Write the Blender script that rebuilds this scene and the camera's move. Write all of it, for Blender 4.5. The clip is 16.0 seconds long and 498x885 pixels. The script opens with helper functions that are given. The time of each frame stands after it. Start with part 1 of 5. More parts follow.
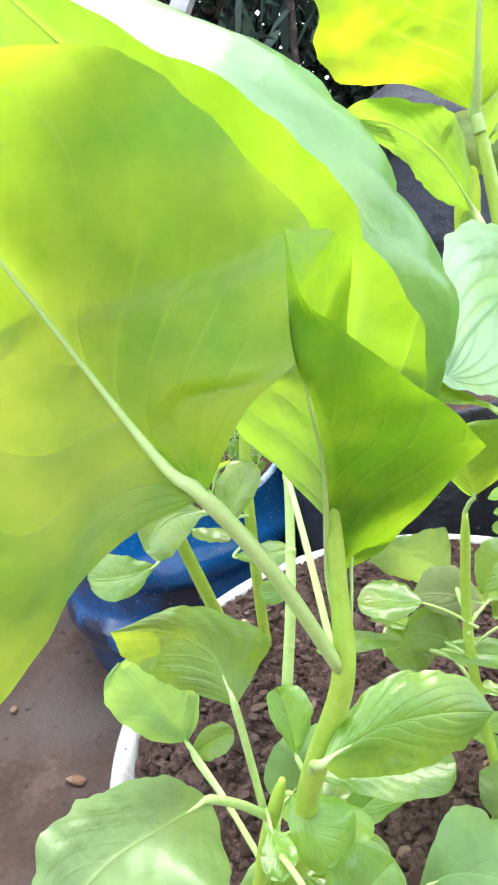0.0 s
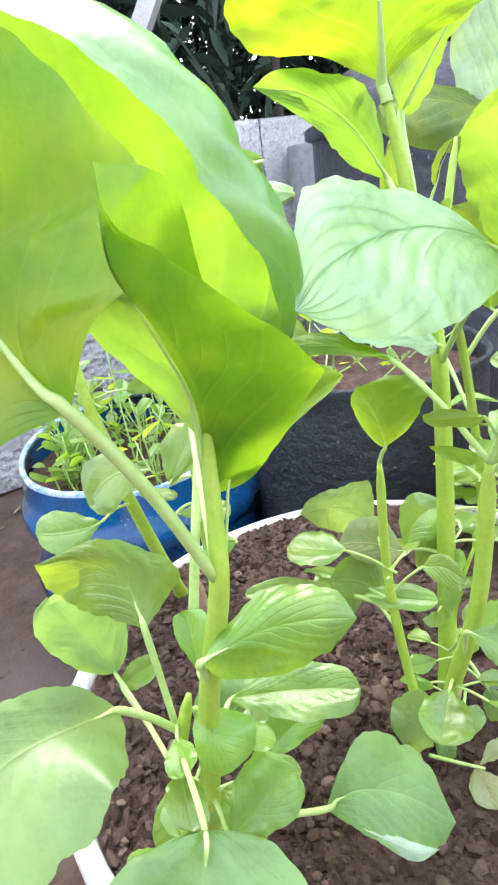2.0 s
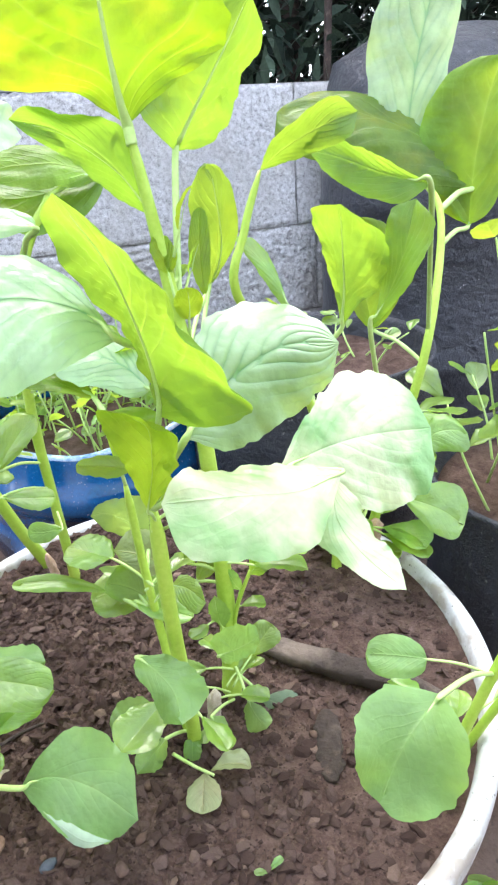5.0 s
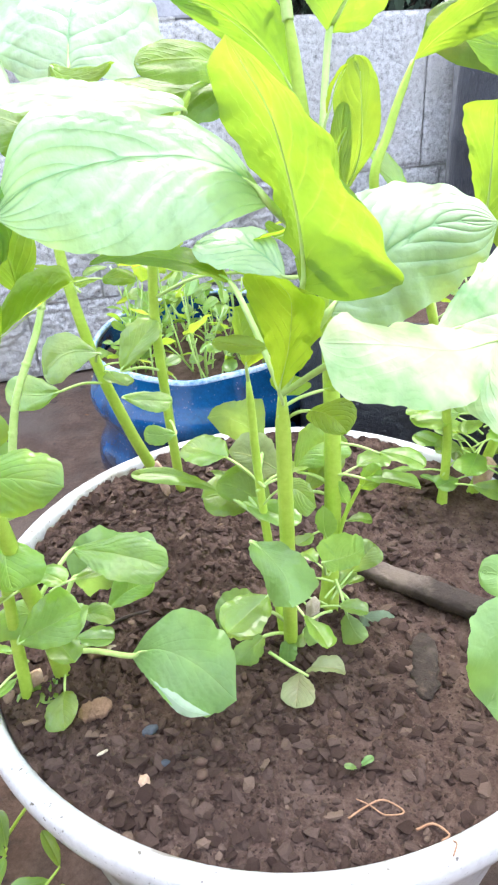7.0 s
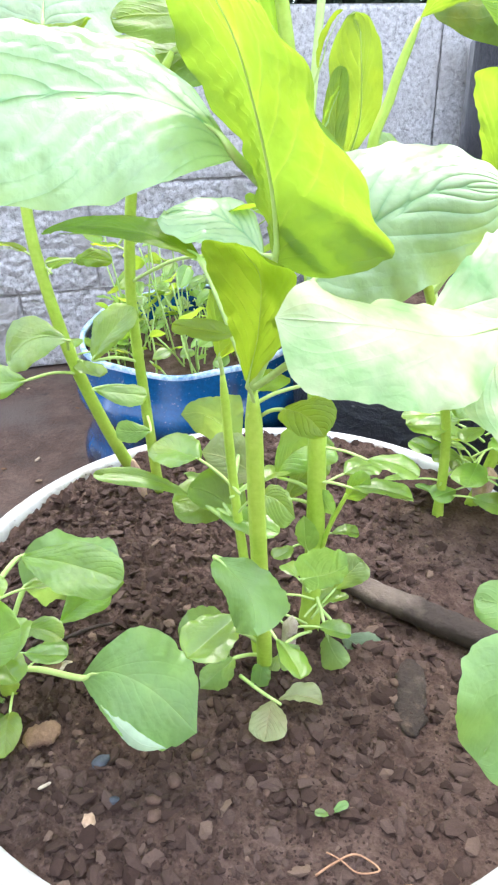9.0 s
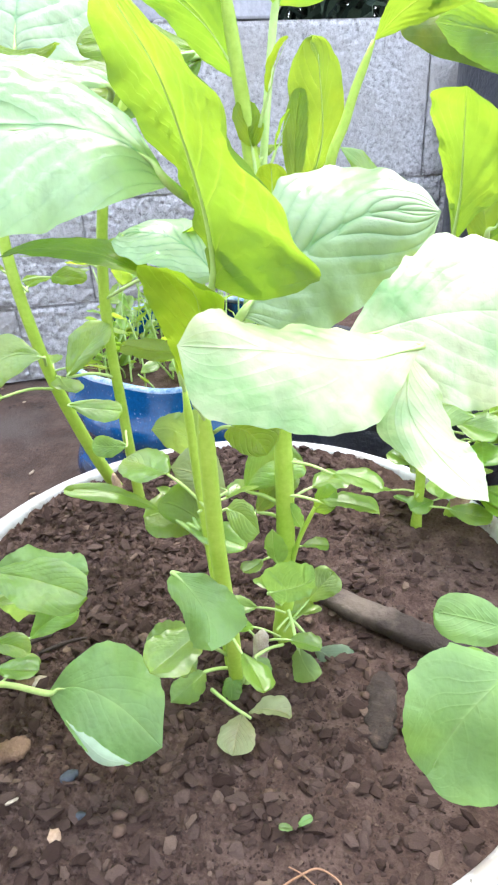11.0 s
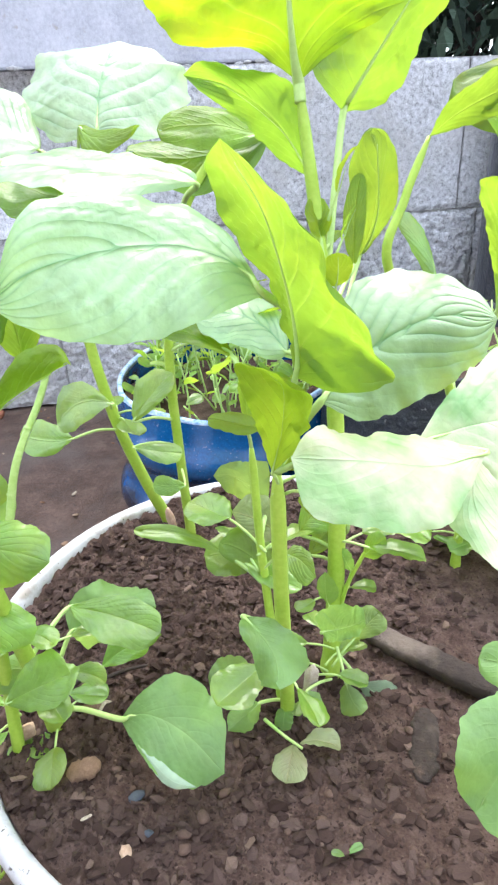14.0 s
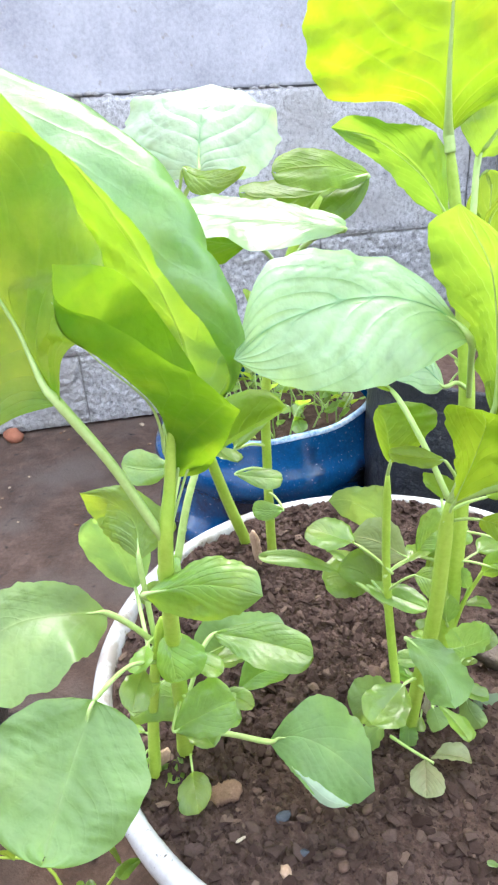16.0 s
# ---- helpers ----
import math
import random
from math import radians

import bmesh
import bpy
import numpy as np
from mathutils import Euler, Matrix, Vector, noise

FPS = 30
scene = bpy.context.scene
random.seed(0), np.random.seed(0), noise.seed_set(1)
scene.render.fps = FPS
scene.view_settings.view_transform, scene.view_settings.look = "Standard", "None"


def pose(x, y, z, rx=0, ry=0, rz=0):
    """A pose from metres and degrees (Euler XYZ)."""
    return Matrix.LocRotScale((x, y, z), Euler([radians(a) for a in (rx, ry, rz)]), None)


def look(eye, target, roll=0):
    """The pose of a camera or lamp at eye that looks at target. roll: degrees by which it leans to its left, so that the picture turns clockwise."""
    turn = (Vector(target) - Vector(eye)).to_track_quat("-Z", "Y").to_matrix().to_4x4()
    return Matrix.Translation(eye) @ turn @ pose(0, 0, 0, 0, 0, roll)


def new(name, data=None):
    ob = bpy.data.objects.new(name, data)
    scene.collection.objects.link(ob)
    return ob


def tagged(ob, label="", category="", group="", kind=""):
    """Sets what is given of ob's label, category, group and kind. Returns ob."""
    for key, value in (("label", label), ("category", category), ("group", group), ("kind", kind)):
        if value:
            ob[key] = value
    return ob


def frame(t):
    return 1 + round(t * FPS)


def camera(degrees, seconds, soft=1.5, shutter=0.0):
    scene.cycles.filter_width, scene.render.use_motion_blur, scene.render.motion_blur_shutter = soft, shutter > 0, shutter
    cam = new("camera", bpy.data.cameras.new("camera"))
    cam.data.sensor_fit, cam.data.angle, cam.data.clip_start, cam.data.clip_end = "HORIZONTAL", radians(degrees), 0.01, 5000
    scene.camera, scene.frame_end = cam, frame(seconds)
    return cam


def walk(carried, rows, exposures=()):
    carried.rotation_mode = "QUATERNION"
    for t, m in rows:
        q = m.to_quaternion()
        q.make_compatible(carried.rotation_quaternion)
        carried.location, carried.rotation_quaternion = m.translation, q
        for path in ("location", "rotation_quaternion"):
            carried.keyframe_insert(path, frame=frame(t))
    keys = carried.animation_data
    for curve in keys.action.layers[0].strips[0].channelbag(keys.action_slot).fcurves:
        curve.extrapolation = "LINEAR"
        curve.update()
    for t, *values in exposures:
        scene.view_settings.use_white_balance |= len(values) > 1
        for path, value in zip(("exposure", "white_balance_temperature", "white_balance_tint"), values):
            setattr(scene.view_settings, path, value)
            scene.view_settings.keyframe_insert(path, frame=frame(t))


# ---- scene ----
cam = camera(43.9, 16.0, soft=2.3)
ROWS = [
    (0.0, -0.0700, -0.2871, 0.5501, 68.69, 8.20, 1.46),
    (0.5, -0.0600, -0.2942, 0.5369, 67.72, 8.15, 0.89),
    (1.0, -0.0485, -0.3015, 0.5377, 67.32, 8.46, 0.32),
    (1.5, -0.0461, -0.3061, 0.5375, 67.11, 8.11, 0.46),
    (2.0, -0.0417, -0.3084, 0.5392, 67.23, 7.91, 0.57),
    (2.5, -0.0394, -0.3052, 0.5434, 67.45, 7.57, 0.99),
    (3.0, -0.0268, -0.3008, 0.5418, 66.86, 7.00, 0.94),
    (3.5, 0.0017, -0.2988, 0.5495, 65.92, 7.35, 0.70),
    (4.0, 0.0481, -0.2966, 0.5544, 65.64, 5.93, 3.56),
    (4.2, 0.0611, -0.2912, 0.5559, 65.18, 5.44, 3.99),
    (6.3, 0.1580, -0.3104, 0.5621, 61.47, 1.86, 18.96),
    (6.5, 0.1419, -0.3104, 0.5537, 60.89, 2.00, 19.71),
    (7.0, 0.0967, -0.3136, 0.5354, 60.77, 3.45, 18.02),
    (7.5, 0.0732, -0.3215, 0.5183, 61.93, 2.18, 15.73),
    (8.0, 0.0977, -0.3034, 0.5118, 61.23, 2.76, 17.08),
    (8.2, 0.0987, -0.2940, 0.5165, 60.44, 1.86, 18.15),
    (10.3, 0.0983, -0.2732, 0.5193, 61.67, 2.49, 20.34),
    (10.5, 0.0961, -0.2713, 0.5188, 61.63, 2.48, 20.58),
    (11.0, 0.1173, -0.2758, 0.5219, 61.65, 2.47, 19.14),
    (11.5, 0.1231, -0.2764, 0.5300, 62.02, 1.78, 18.85),
    (12.0, 0.1254, -0.2813, 0.5327, 62.10, 1.79, 19.05),
    (12.5, 0.1283, -0.2766, 0.5329, 62.34, 1.61, 18.68),
    (13.0, 0.1345, -0.2792, 0.5432, 62.82, 1.35, 19.02),
    (13.5, 0.1308, -0.2827, 0.5429, 62.65, 1.73, 20.35),
    (14.0, 0.1074, -0.2973, 0.5524, 63.23, 2.51, 21.77),
    (14.5, 0.0908, -0.3067, 0.5605, 63.63, 3.23, 21.81),
    (15.0, 0.0704, -0.3208, 0.5690, 63.86, 3.55, 21.29),
    (15.5, 0.0487, -0.3283, 0.5714, 64.10, 3.19, 20.61),
    (16.0, 0.0368, -0.3327, 0.5709, 64.24, 3.31, 19.82),
]
walk(cam, [(t, pose(x, y, z, rx, ry, rz)) for t, x, y, z, rx, ry, rz in ROWS],
     exposures=[(0.0, 1.19), (3.0, 1.22), (4.2, 1.15), (6.3, 1.22), (7.5, 1.35), (8.2, 1.27), (10.3, 1.22), (11.5, 1.17), (13.0, 1.17), (14.5, 1.08), (16.0, 1.11)])

# ---- light: bright overcast sky ----
world = bpy.data.worlds.new("overcast_sky")
scene.world = world
world.use_nodes = True
wn, wl = world.node_tree.nodes, world.node_tree.links
sky = wn.new("ShaderNodeTexSky")
sky.sky_type = 'NISHITA'
sky.sun_disc = False
sky.sun_elevation, sky.sun_rotation = radians(58), radians(-5)
sky.air_density, sky.dust_density, sky.ozone_density = 1.0, 4.0, 1.0
white = wn.new("ShaderNodeMixRGB")
white.inputs[0].default_value = 0.55
white.inputs[2].default_value = (8.5, 9.4, 11.2, 1)
wl.new(sky.outputs[0], white.inputs[1])
wl.new(white.outputs[0], wn["Background"].inputs[0])
wn["Background"].inputs[1].default_value = 0.305
sun = new("sun", bpy.data.lights.new("sun", "SUN"))
sun.data.energy, sun.data.angle, sun.data.color = 2.6, radians(34), (1.0, 0.97, 0.93)
sun.matrix_world = look((-0.1, 1.1, 1.8), (0, 0, 0))


# ---- materials ----
def nodes_of(name):
    m = bpy.data.materials.new(name)
    m.use_nodes = True
    nt = m.node_tree
    return m, nt.nodes, nt.links, nt.nodes["Principled BSDF"]


def ramp(n, stops):
    r = n.new("ShaderNodeValToRGB")
    while len(r.color_ramp.elements) < len(stops):
        r.color_ramp.elements.new(0.5)
    for e, (p, c) in zip(r.color_ramp.elements, stops):
        e.position, e.color = p, (*c, 1)
    return r


def rough_surface(name, stops, scale, rough=0.8, bump=0.4, fine=8.0, spec=0.4, dist=0.002, metal=0.0, stain=None, specks=None):
    """A grainy surface: colour from a coarse and a fine noise, relief from both."""
    m, n, l, p = nodes_of(name)
    tc = n.new("ShaderNodeTexCoord")
    a, b = n.new("ShaderNodeTexNoise"), n.new("ShaderNodeTexNoise")
    a.inputs["Scale"].default_value, a.inputs["Detail"].default_value = scale, 6
    b.inputs["Scale"].default_value, b.inputs["Detail"].default_value = scale * fine, 8
    b.inputs["Roughness"].default_value = 0.7
    for t in (a, b):
        l.new(tc.outputs["Object"], t.inputs["Vector"])
    mix = n.new("ShaderNodeMath")
    mix.operation = "MULTIPLY_ADD"
    mix.inputs[1].default_value = 0.5
    half = n.new("ShaderNodeMath")
    half.operation = "MULTIPLY"
    half.inputs[1].default_value = 0.5
    l.new(b.outputs[0], half.inputs[0])
    l.new(a.outputs[0], mix.inputs[0])
    l.new(half.outputs[0], mix.inputs[2])
    r = ramp(n, stops)
    l.new(mix.outputs[0], r.inputs[0])
    colour = r.outputs[0]
    if stain:
        s = n.new("ShaderNodeTexNoise")
        s.inputs["Scale"].default_value, s.inputs["Detail"].default_value = stain[0], 5
        l.new(tc.outputs["Object"], s.inputs["Vector"])
        sr = ramp(n, [(stain[1], (0, 0, 0)), (stain[2], (1, 1, 1))])
        l.new(s.outputs[0], sr.inputs[0])
        mx = n.new("ShaderNodeMixRGB")
        mx.inputs[2].default_value = (*stain[3], 1)
        l.new(sr.outputs[0], mx.inputs[0])
        l.new(colour, mx.inputs[1])
        colour = mx.outputs[0]
    if specks:
        k = n.new("ShaderNodeTexNoise")
        k.inputs["Scale"].default_value, k.inputs["Detail"].default_value = specks[1], 3
        l.new(tc.outputs["Object"], k.inputs["Vector"])
        kr = ramp(n, [(0.65, (0, 0, 0)), (0.74, (1, 1, 1))])
        l.new(k.outputs[0], kr.inputs[0])
        kx = n.new("ShaderNodeMixRGB")
        kx.inputs[2].default_value = (*specks[0], 1)
        l.new(kr.outputs[0], kx.inputs[0])
        l.new(colour, kx.inputs[1])
        colour = kx.outputs[0]
    l.new(colour, p.inputs["Base Color"])
    p.inputs["Roughness"].default_value, p.inputs["Metallic"].default_value = rough, metal
    p.inputs["Specular IOR Level"].default_value = spec
    bp = n.new("ShaderNodeBump")
    bp.inputs["Strength"].default_value, bp.inputs["Distance"].default_value = bump, dist
    l.new(mix.outputs[0], bp.inputs["Height"])
    l.new(bp.outputs[0], p.inputs["Normal"])
    return m


def leaf_material(name, top, glow, veins=7.0, gloss=0.4, blotch=(0.9, 0.8, 0.08), blotchy=0.25, thin=0.55, groove_shade=None, shine=1.0, vein_show=0.62, spread=(0.5, 0.72)):
    """A thin leaf: glossy skin, light shining through, pale midrib and side veins laid out by the leaf's own map."""
    m, n, l, p = nodes_of(name)
    uv = n.new("ShaderNodeUVMap")
    uv.uv_map = "leaf"
    sep = n.new("ShaderNodeSeparateXYZ")
    l.new(uv.outputs[0], sep.inputs[0])

    def mth(op, *vals):
        k = n.new("ShaderNodeMath")
        k.operation = op
        for i, v in enumerate(vals):
            if isinstance(v, (int, float)):
                k.inputs[i].default_value = v
            else:
                l.new(v, k.inputs[i])
        return k.outputs[0]
    tc = n.new("ShaderNodeTexCoord")
    wob = n.new("ShaderNodeTexNoise")
    wob.inputs["Scale"].default_value = 32
    l.new(tc.outputs["Object"], wob.inputs["Vector"])
    across = mth("ABSOLUTE", mth("SUBTRACT", mth("MULTIPLY", sep.outputs[0], 2.0), 1.0))
    along = mth("ADD", sep.outputs[1], mth("MULTIPLY", wob.outputs[0], 0.04))
    phase = mth("MULTIPLY", mth("SUBTRACT", along, mth("MULTIPLY", mth("POWER", across, 1.15), 0.55)), veins)
    tri = mth("ABSOLUTE", mth("SUBTRACT", mth("FRACT", phase), 0.5))
    side = mth("MULTIPLY", mth("POWER", mth("MULTIPLY", tri, 2.0), 3.2 if groove_shade else 6.0), mth("SUBTRACT", 1.0, mth("MULTIPLY", across, 0.6)))
    patch = n.new("ShaderNodeTexNoise")
    patch.inputs["Scale"].default_value, patch.inputs["Detail"].default_value = 34, 3
    l.new(tc.outputs["Object"], patch.inputs["Vector"])
    patches = ramp(n, [(0.40, (0.08, 0.08, 0.08)), (0.62, (1, 1, 1))])
    l.new(patch.outputs[0], patches.inputs[0])
    mid = mth("MULTIPLY", mth("POWER", mth("SUBTRACT", 1.0, across), 30.0), min(1.0, 0.2 + vein_show))
    vein = mth("MINIMUM", mth("ADD", mth("MULTIPLY", mth("MULTIPLY", side, patches.outputs[0]), vein_show), mid), 1.0)
    pat = n.new("ShaderNodeTexNoise")
    pat.inputs["Scale"].default_value, pat.inputs["Detail"].default_value = 45, 5
    l.new(tc.outputs["Object"], pat.inputs["Vector"])
    pr = ramp(n, [(0.32, (0.74, 0.76, 0.74)), (0.7, (1.15, 1.15, 1.2))])
    l.new(pat.outputs[0], pr.inputs[0])
    fine = n.new("ShaderNodeTexNoise")
    fine.inputs["Scale"].default_value, fine.inputs["Detail"].default_value = 260, 4
    l.new(tc.outputs["Object"], fine.inputs["Vector"])
    net = n.new("ShaderNodeTexVoronoi")
    net.feature = "DISTANCE_TO_EDGE"
    net.inputs["Scale"].default_value = 210
    l.new(tc.outputs["Object"], net.inputs["Vector"])
    cell = mth("MINIMUM", mth("MULTIPLY", net.outputs["Distance"], 4.0), 1.0)
    info = n.new("ShaderNodeObjectInfo")

    def coloured(base, pale):
        # optional darker vein tone: shade in the vein creases, painted as colour
        pale = groove_shade or pale
        a = n.new("ShaderNodeMixRGB")
        a.blend_type = "MULTIPLY"
        a.inputs[0].default_value = 1
        a.inputs[1].default_value = (*base, 1)
        l.new(pr.outputs[0], a.inputs[2])
        b = n.new("ShaderNodeMixRGB")
        b.inputs[2].default_value = (*pale, 1)
        l.new(mth("MULTIPLY", vein, 0.7), b.inputs[0])
        l.new(a.outputs[0], b.inputs[1])
        c = n.new("ShaderNodeMixRGB")
        c.inputs[2].default_value = (*blotch, 1)
        bl = n.new("ShaderNodeTexNoise")
        bl.inputs["Scale"].default_value, bl.inputs["Detail"].default_value = 42, 4
        l.new(tc.outputs["Object"], bl.inputs["Vector"])
        br = ramp(n, [(spread[0], (0, 0, 0)), (spread[1], (1, 1, 1))])
        l.new(bl.outputs[0], br.inputs[0])
        l.new(mth("MULTIPLY", br.outputs[0], blotchy), c.inputs[0])
        l.new(b.outputs[0], c.inputs[1])
        hs = n.new("ShaderNodeHueSaturation")
        l.new(mth("ADD", 0.488, mth("MULTIPLY", info.outputs["Random"], 0.02)), hs.inputs["Hue"])
        l.new(mth("ADD", 0.88, mth("MULTIPLY", info.outputs["Random"], 0.22)), hs.inputs["Value"])
        l.new(c.outputs[0], hs.inputs["Color"])
        return hs.outputs[0]
    l.new(coloured(top, (min(1, top[0] * 1.9 + .08), min(1, top[1] * 1.4 + .08), top[2] * 1.6 + .04)), p.inputs["Base Color"])
    p.inputs["Roughness"].default_value = gloss
    p.inputs["Specular IOR Level"].default_value = shine
    p.inputs["Coat Weight"].default_value, p.inputs["Coat Roughness"].default_value = 0.7 * shine, 0.22
    h = mth("ADD", mth("SUBTRACT", mth("MULTIPLY", fine.outputs[0], 0.3), mth("MULTIPLY", vein, 0.8)), mth("MULTIPLY", cell, 0.07))
    bp = n.new("ShaderNodeBump")
    bp.inputs["Strength"].default_value, bp.inputs["Distance"].default_value = 0.65, 0.0015
    l.new(h, bp.inputs["Height"])
    l.new(bp.outputs[0], p.inputs["Normal"])
    tr = n.new("ShaderNodeBsdfTranslucent")
    l.new(coloured(glow, (min(1, glow[0] * 1.2 + .06), min(1, glow[1] * 1.15 + .05), glow[2] + .05)), tr.inputs[0])
    l.new(bp.outputs[0], tr.inputs["Normal"])
    mixs = n.new("ShaderNodeMixShader")
    mixs.inputs[0].default_value = thin
    l.new(p.outputs[0], mixs.inputs[1])
    l.new(tr.outputs[0], mixs.inputs[2])
    l.new(mixs.outputs[0], n["Material Output"].inputs["Surface"])
    return m


LEAF = leaf_material("amaranth_leaf", (0.20, 0.40, 0.05), (0.46, 0.61, 0.035), blotchy=0.1, thin=0.75, shine=0.45)
LEAF_YELLOW = leaf_material("yellowing_leaf", (0.17, 0.34, 0.05), (0.29, 0.41, 0.010), blotch=(0.50, 0.50, 0.02), blotchy=0.5, thin=0.72, shine=0.5)
LEAF_DEEP = leaf_material("mature_leaf", (0.17, 0.36, 0.05), (0.30, 0.475, 0.035), blotch=(0.45, 0.55, 0.02), blotchy=0.25, thin=0.66, shine=0.5)
# base shifted towards mint: part of the reflected sky sits in the colour
LEAF_SHEEN_TINT = leaf_material("sheen_tinted_leaf", (0.21, 0.39, 0.16), (0.31, 0.48, 0.012), blotchy=0.1, thin=0.60)
LEAF_MID = leaf_material("young_leaf", (0.18, 0.37, 0.06), (0.48, 0.67, 0.05), gloss=0.38, blotchy=0.12, vein_show=0.35)
# pale mint base paints the sky's sheen on upper faces; veins painted shaded
LEAF_SKY_SHEEN = leaf_material("sky_sheen_leaf", (0.42, 0.66, 0.37), (0.56, 0.75, 0.15), gloss=0.42, blotch=(0.20, 0.46, 0.14), blotchy=0.3, groove_shade=(0.13, 0.40, 0.11), vein_show=0.9)
# near-white base: the blown-out skylight on these leaves is put into the colour
LEAF_OVERLIT = leaf_material("overlit_leaf", (0.70, 0.78, 0.50), (0.76, 0.84, 0.30), gloss=0.42, blotch=(0.22, 0.50, 0.14), blotchy=0.9, spread=(0.44, 0.62), groove_shade=(0.52, 0.68, 0.34), vein_show=0.2)
LEAF_LOW = leaf_material("mint_low_leaf", (0.20, 0.37, 0.115), (0.42, 0.62, 0.115), gloss=0.5, blotchy=0.05, vein_show=0.18, shine=0.7)
LEAF_SHADE = leaf_material("thick_shaded_leaf", (0.16, 0.37, 0.04), (0.28, 0.51, 0.012), blotch=(0.62, 0.72, 0.05), blotchy=0.35, thin=0.68, shine=0.5, vein_show=0.5)
LEAF_BROAD = leaf_material("broad_waxy_leaf", (0.18, 0.37, 0.05), (0.36, 0.55, 0.012), gloss=0.5, blotch=(0.60, 0.68, 0.07), blotchy=0.55, spread=(0.42, 0.66), thin=0.66, shine=0.6, vein_show=0.7)
# whitened base and dark veins: sky reflection and crease shade painted in
LEAF_CROWN = leaf_material("white_sheen_leaf", (0.55, 0.73, 0.48), (0.62, 0.78, 0.22), gloss=0.42, blotch=(0.28, 0.54, 0.22), blotchy=0.4, groove_shade=(0.14, 0.42, 0.12), vein_show=1.0)
LEAF_UNDER = leaf_material("pale_leaf_underside", (0.55, 0.68, 0.52), (0.50, 0.66, 0.35), gloss=0.6, blotchy=0.05, vein_show=0.1, shine=0.4)
LEAF_GREY = leaf_material("greyed_leaf", (0.26, 0.38, 0.24), (0.40, 0.52, 0.26), gloss=0.6, blotchy=0.05, vein_show=0.3, shine=0.4)
LEAF_OLD = leaf_material("withered_leaf", (0.40, 0.50, 0.22), (0.5, 0.55, 0.2), gloss=0.6, blotch=(0.3, 0.17, 0.10), blotchy=0.45)
STEM = rough_surface("green_stem", [(0.3, (0.27, 0.44, 0.035)), (0.7, (0.44, 0.60, 0.10))], 45, rough=0.5, bump=0.25, dist=0.0006, spec=0.5)
RIB = rough_surface("pale_midrib", [(0.3, (0.34, 0.50, 0.14)), (0.7, (0.50, 0.66, 0.26))], 45, rough=0.5, bump=0.2, dist=0.0005, spec=0.5)
SPROUT = rough_surface("seedling_stalk", [(0.3, (0.3, 0.5, 0.1)), (0.7, (0.55, 0.7, 0.3))], 60, rough=0.5, bump=0.2, dist=0.0005)
SOIL = rough_surface("potting_soil", [(0.3, (0.030, 0.016, 0.012)), (0.48, (0.082, 0.051, 0.042)), (0.68, (0.158, 0.107, 0.091))], 80, rough=0.9, bump=1.0, fine=6, dist=0.005, spec=0.12)
GROUND = rough_surface("damp_earth_floor", [(0.3, (0.028, 0.017, 0.012)), (0.5, (0.09, 0.053, 0.037)), (0.72, (0.19, 0.125, 0.097))], 22, rough=0.6, bump=1.0, fine=7, dist=0.010, stain=(6.0, 0.48, 0.66, (0.125, 0.095, 0.080)), specks=((0.022, 0.016, 0.013), 60))
CONCRETE = rough_surface("rough_concrete_block", [(0.36, (0.20, 0.20, 0.205)), (0.45, (0.46, 0.46, 0.47)), (0.58, (0.70, 0.70, 0.72))], 120, rough=0.95, bump=1.0, fine=3, dist=0.008, spec=0.2, stain=(5, 0.5, 0.75, (0.46, 0.445, 0.43)))
PLASTER = rough_surface("smooth_cement_render", [(0.32, (0.28, 0.285, 0.32)), (0.5, (0.42, 0.425, 0.47)), (0.7, (0.55, 0.555, 0.60))], 9, rough=0.88, bump=0.7, fine=14, dist=0.003, spec=0.2, stain=(75, 0.64, 0.74, (0.33, 0.31, 0.30)))
MORTAR = rough_surface("mortar", [(0.3, (0.26, 0.255, 0.25)), (0.7, (0.54, 0.53, 0.52))], 60, rough=0.95, bump=1.0, dist=0.004)
WHITE = rough_surface("scuffed_white_plastic", [(0.25, (0.33, 0.33, 0.335)), (0.5, (0.50, 0.50, 0.51)), (0.8, (0.60, 0.60, 0.615))], 25, rough=0.42, bump=0.25, fine=10, dist=0.0012, stain=(46, 0.53, 0.64, (0.30, 0.27, 0.245)), specks=((0.10, 0.085, 0.07), 330))
BLUE = rough_surface("scuffed_blue_plastic", [(0.3, (0.003, 0.035, 0.12)), (0.6, (0.004, 0.10, 0.30)), (0.85, (0.03, 0.22, 0.48))], 18, rough=0.12, bump=0.2, fine=14, dist=0.001, spec=0.9, stain=(11, 0.52, 0.62, (0.010, 0.016, 0.040)), specks=((0.20, 0.28, 0.42), 260))
BLUE_WORN = rough_surface("whitened_blue_edge", [(0.35, (0.05, 0.16, 0.34)), (0.5, (0.28, 0.40, 0.55)), (0.65, (0.55, 0.62, 0.70))], 60, rough=0.6, bump=0.6, fine=4, dist=0.002)
BLACK = rough_surface("black_poly_bag", [(0.3, (0.009, 0.011, 0.018)), (0.7, (0.026, 0.030, 0.045))], 14, rough=0.36, bump=1.0, fine=4, dist=0.014, spec=0.6, stain=(150, 0.68, 0.74, (0.25, 0.25, 0.27)))
SLATE = rough_surface("blue_grey_stone", [(0.3, (0.025, 0.032, 0.045)), (0.7, (0.075, 0.088, 0.11))], 90, rough=0.7, bump=0.5)
TAN = rough_surface("tan_bark_flake", [(0.3, (0.13, 0.075, 0.048)), (0.55, (0.23, 0.14, 0.095)), (0.75, (0.34, 0.23, 0.165))], 130, rough=0.85, bump=1.0, dist=0.003)
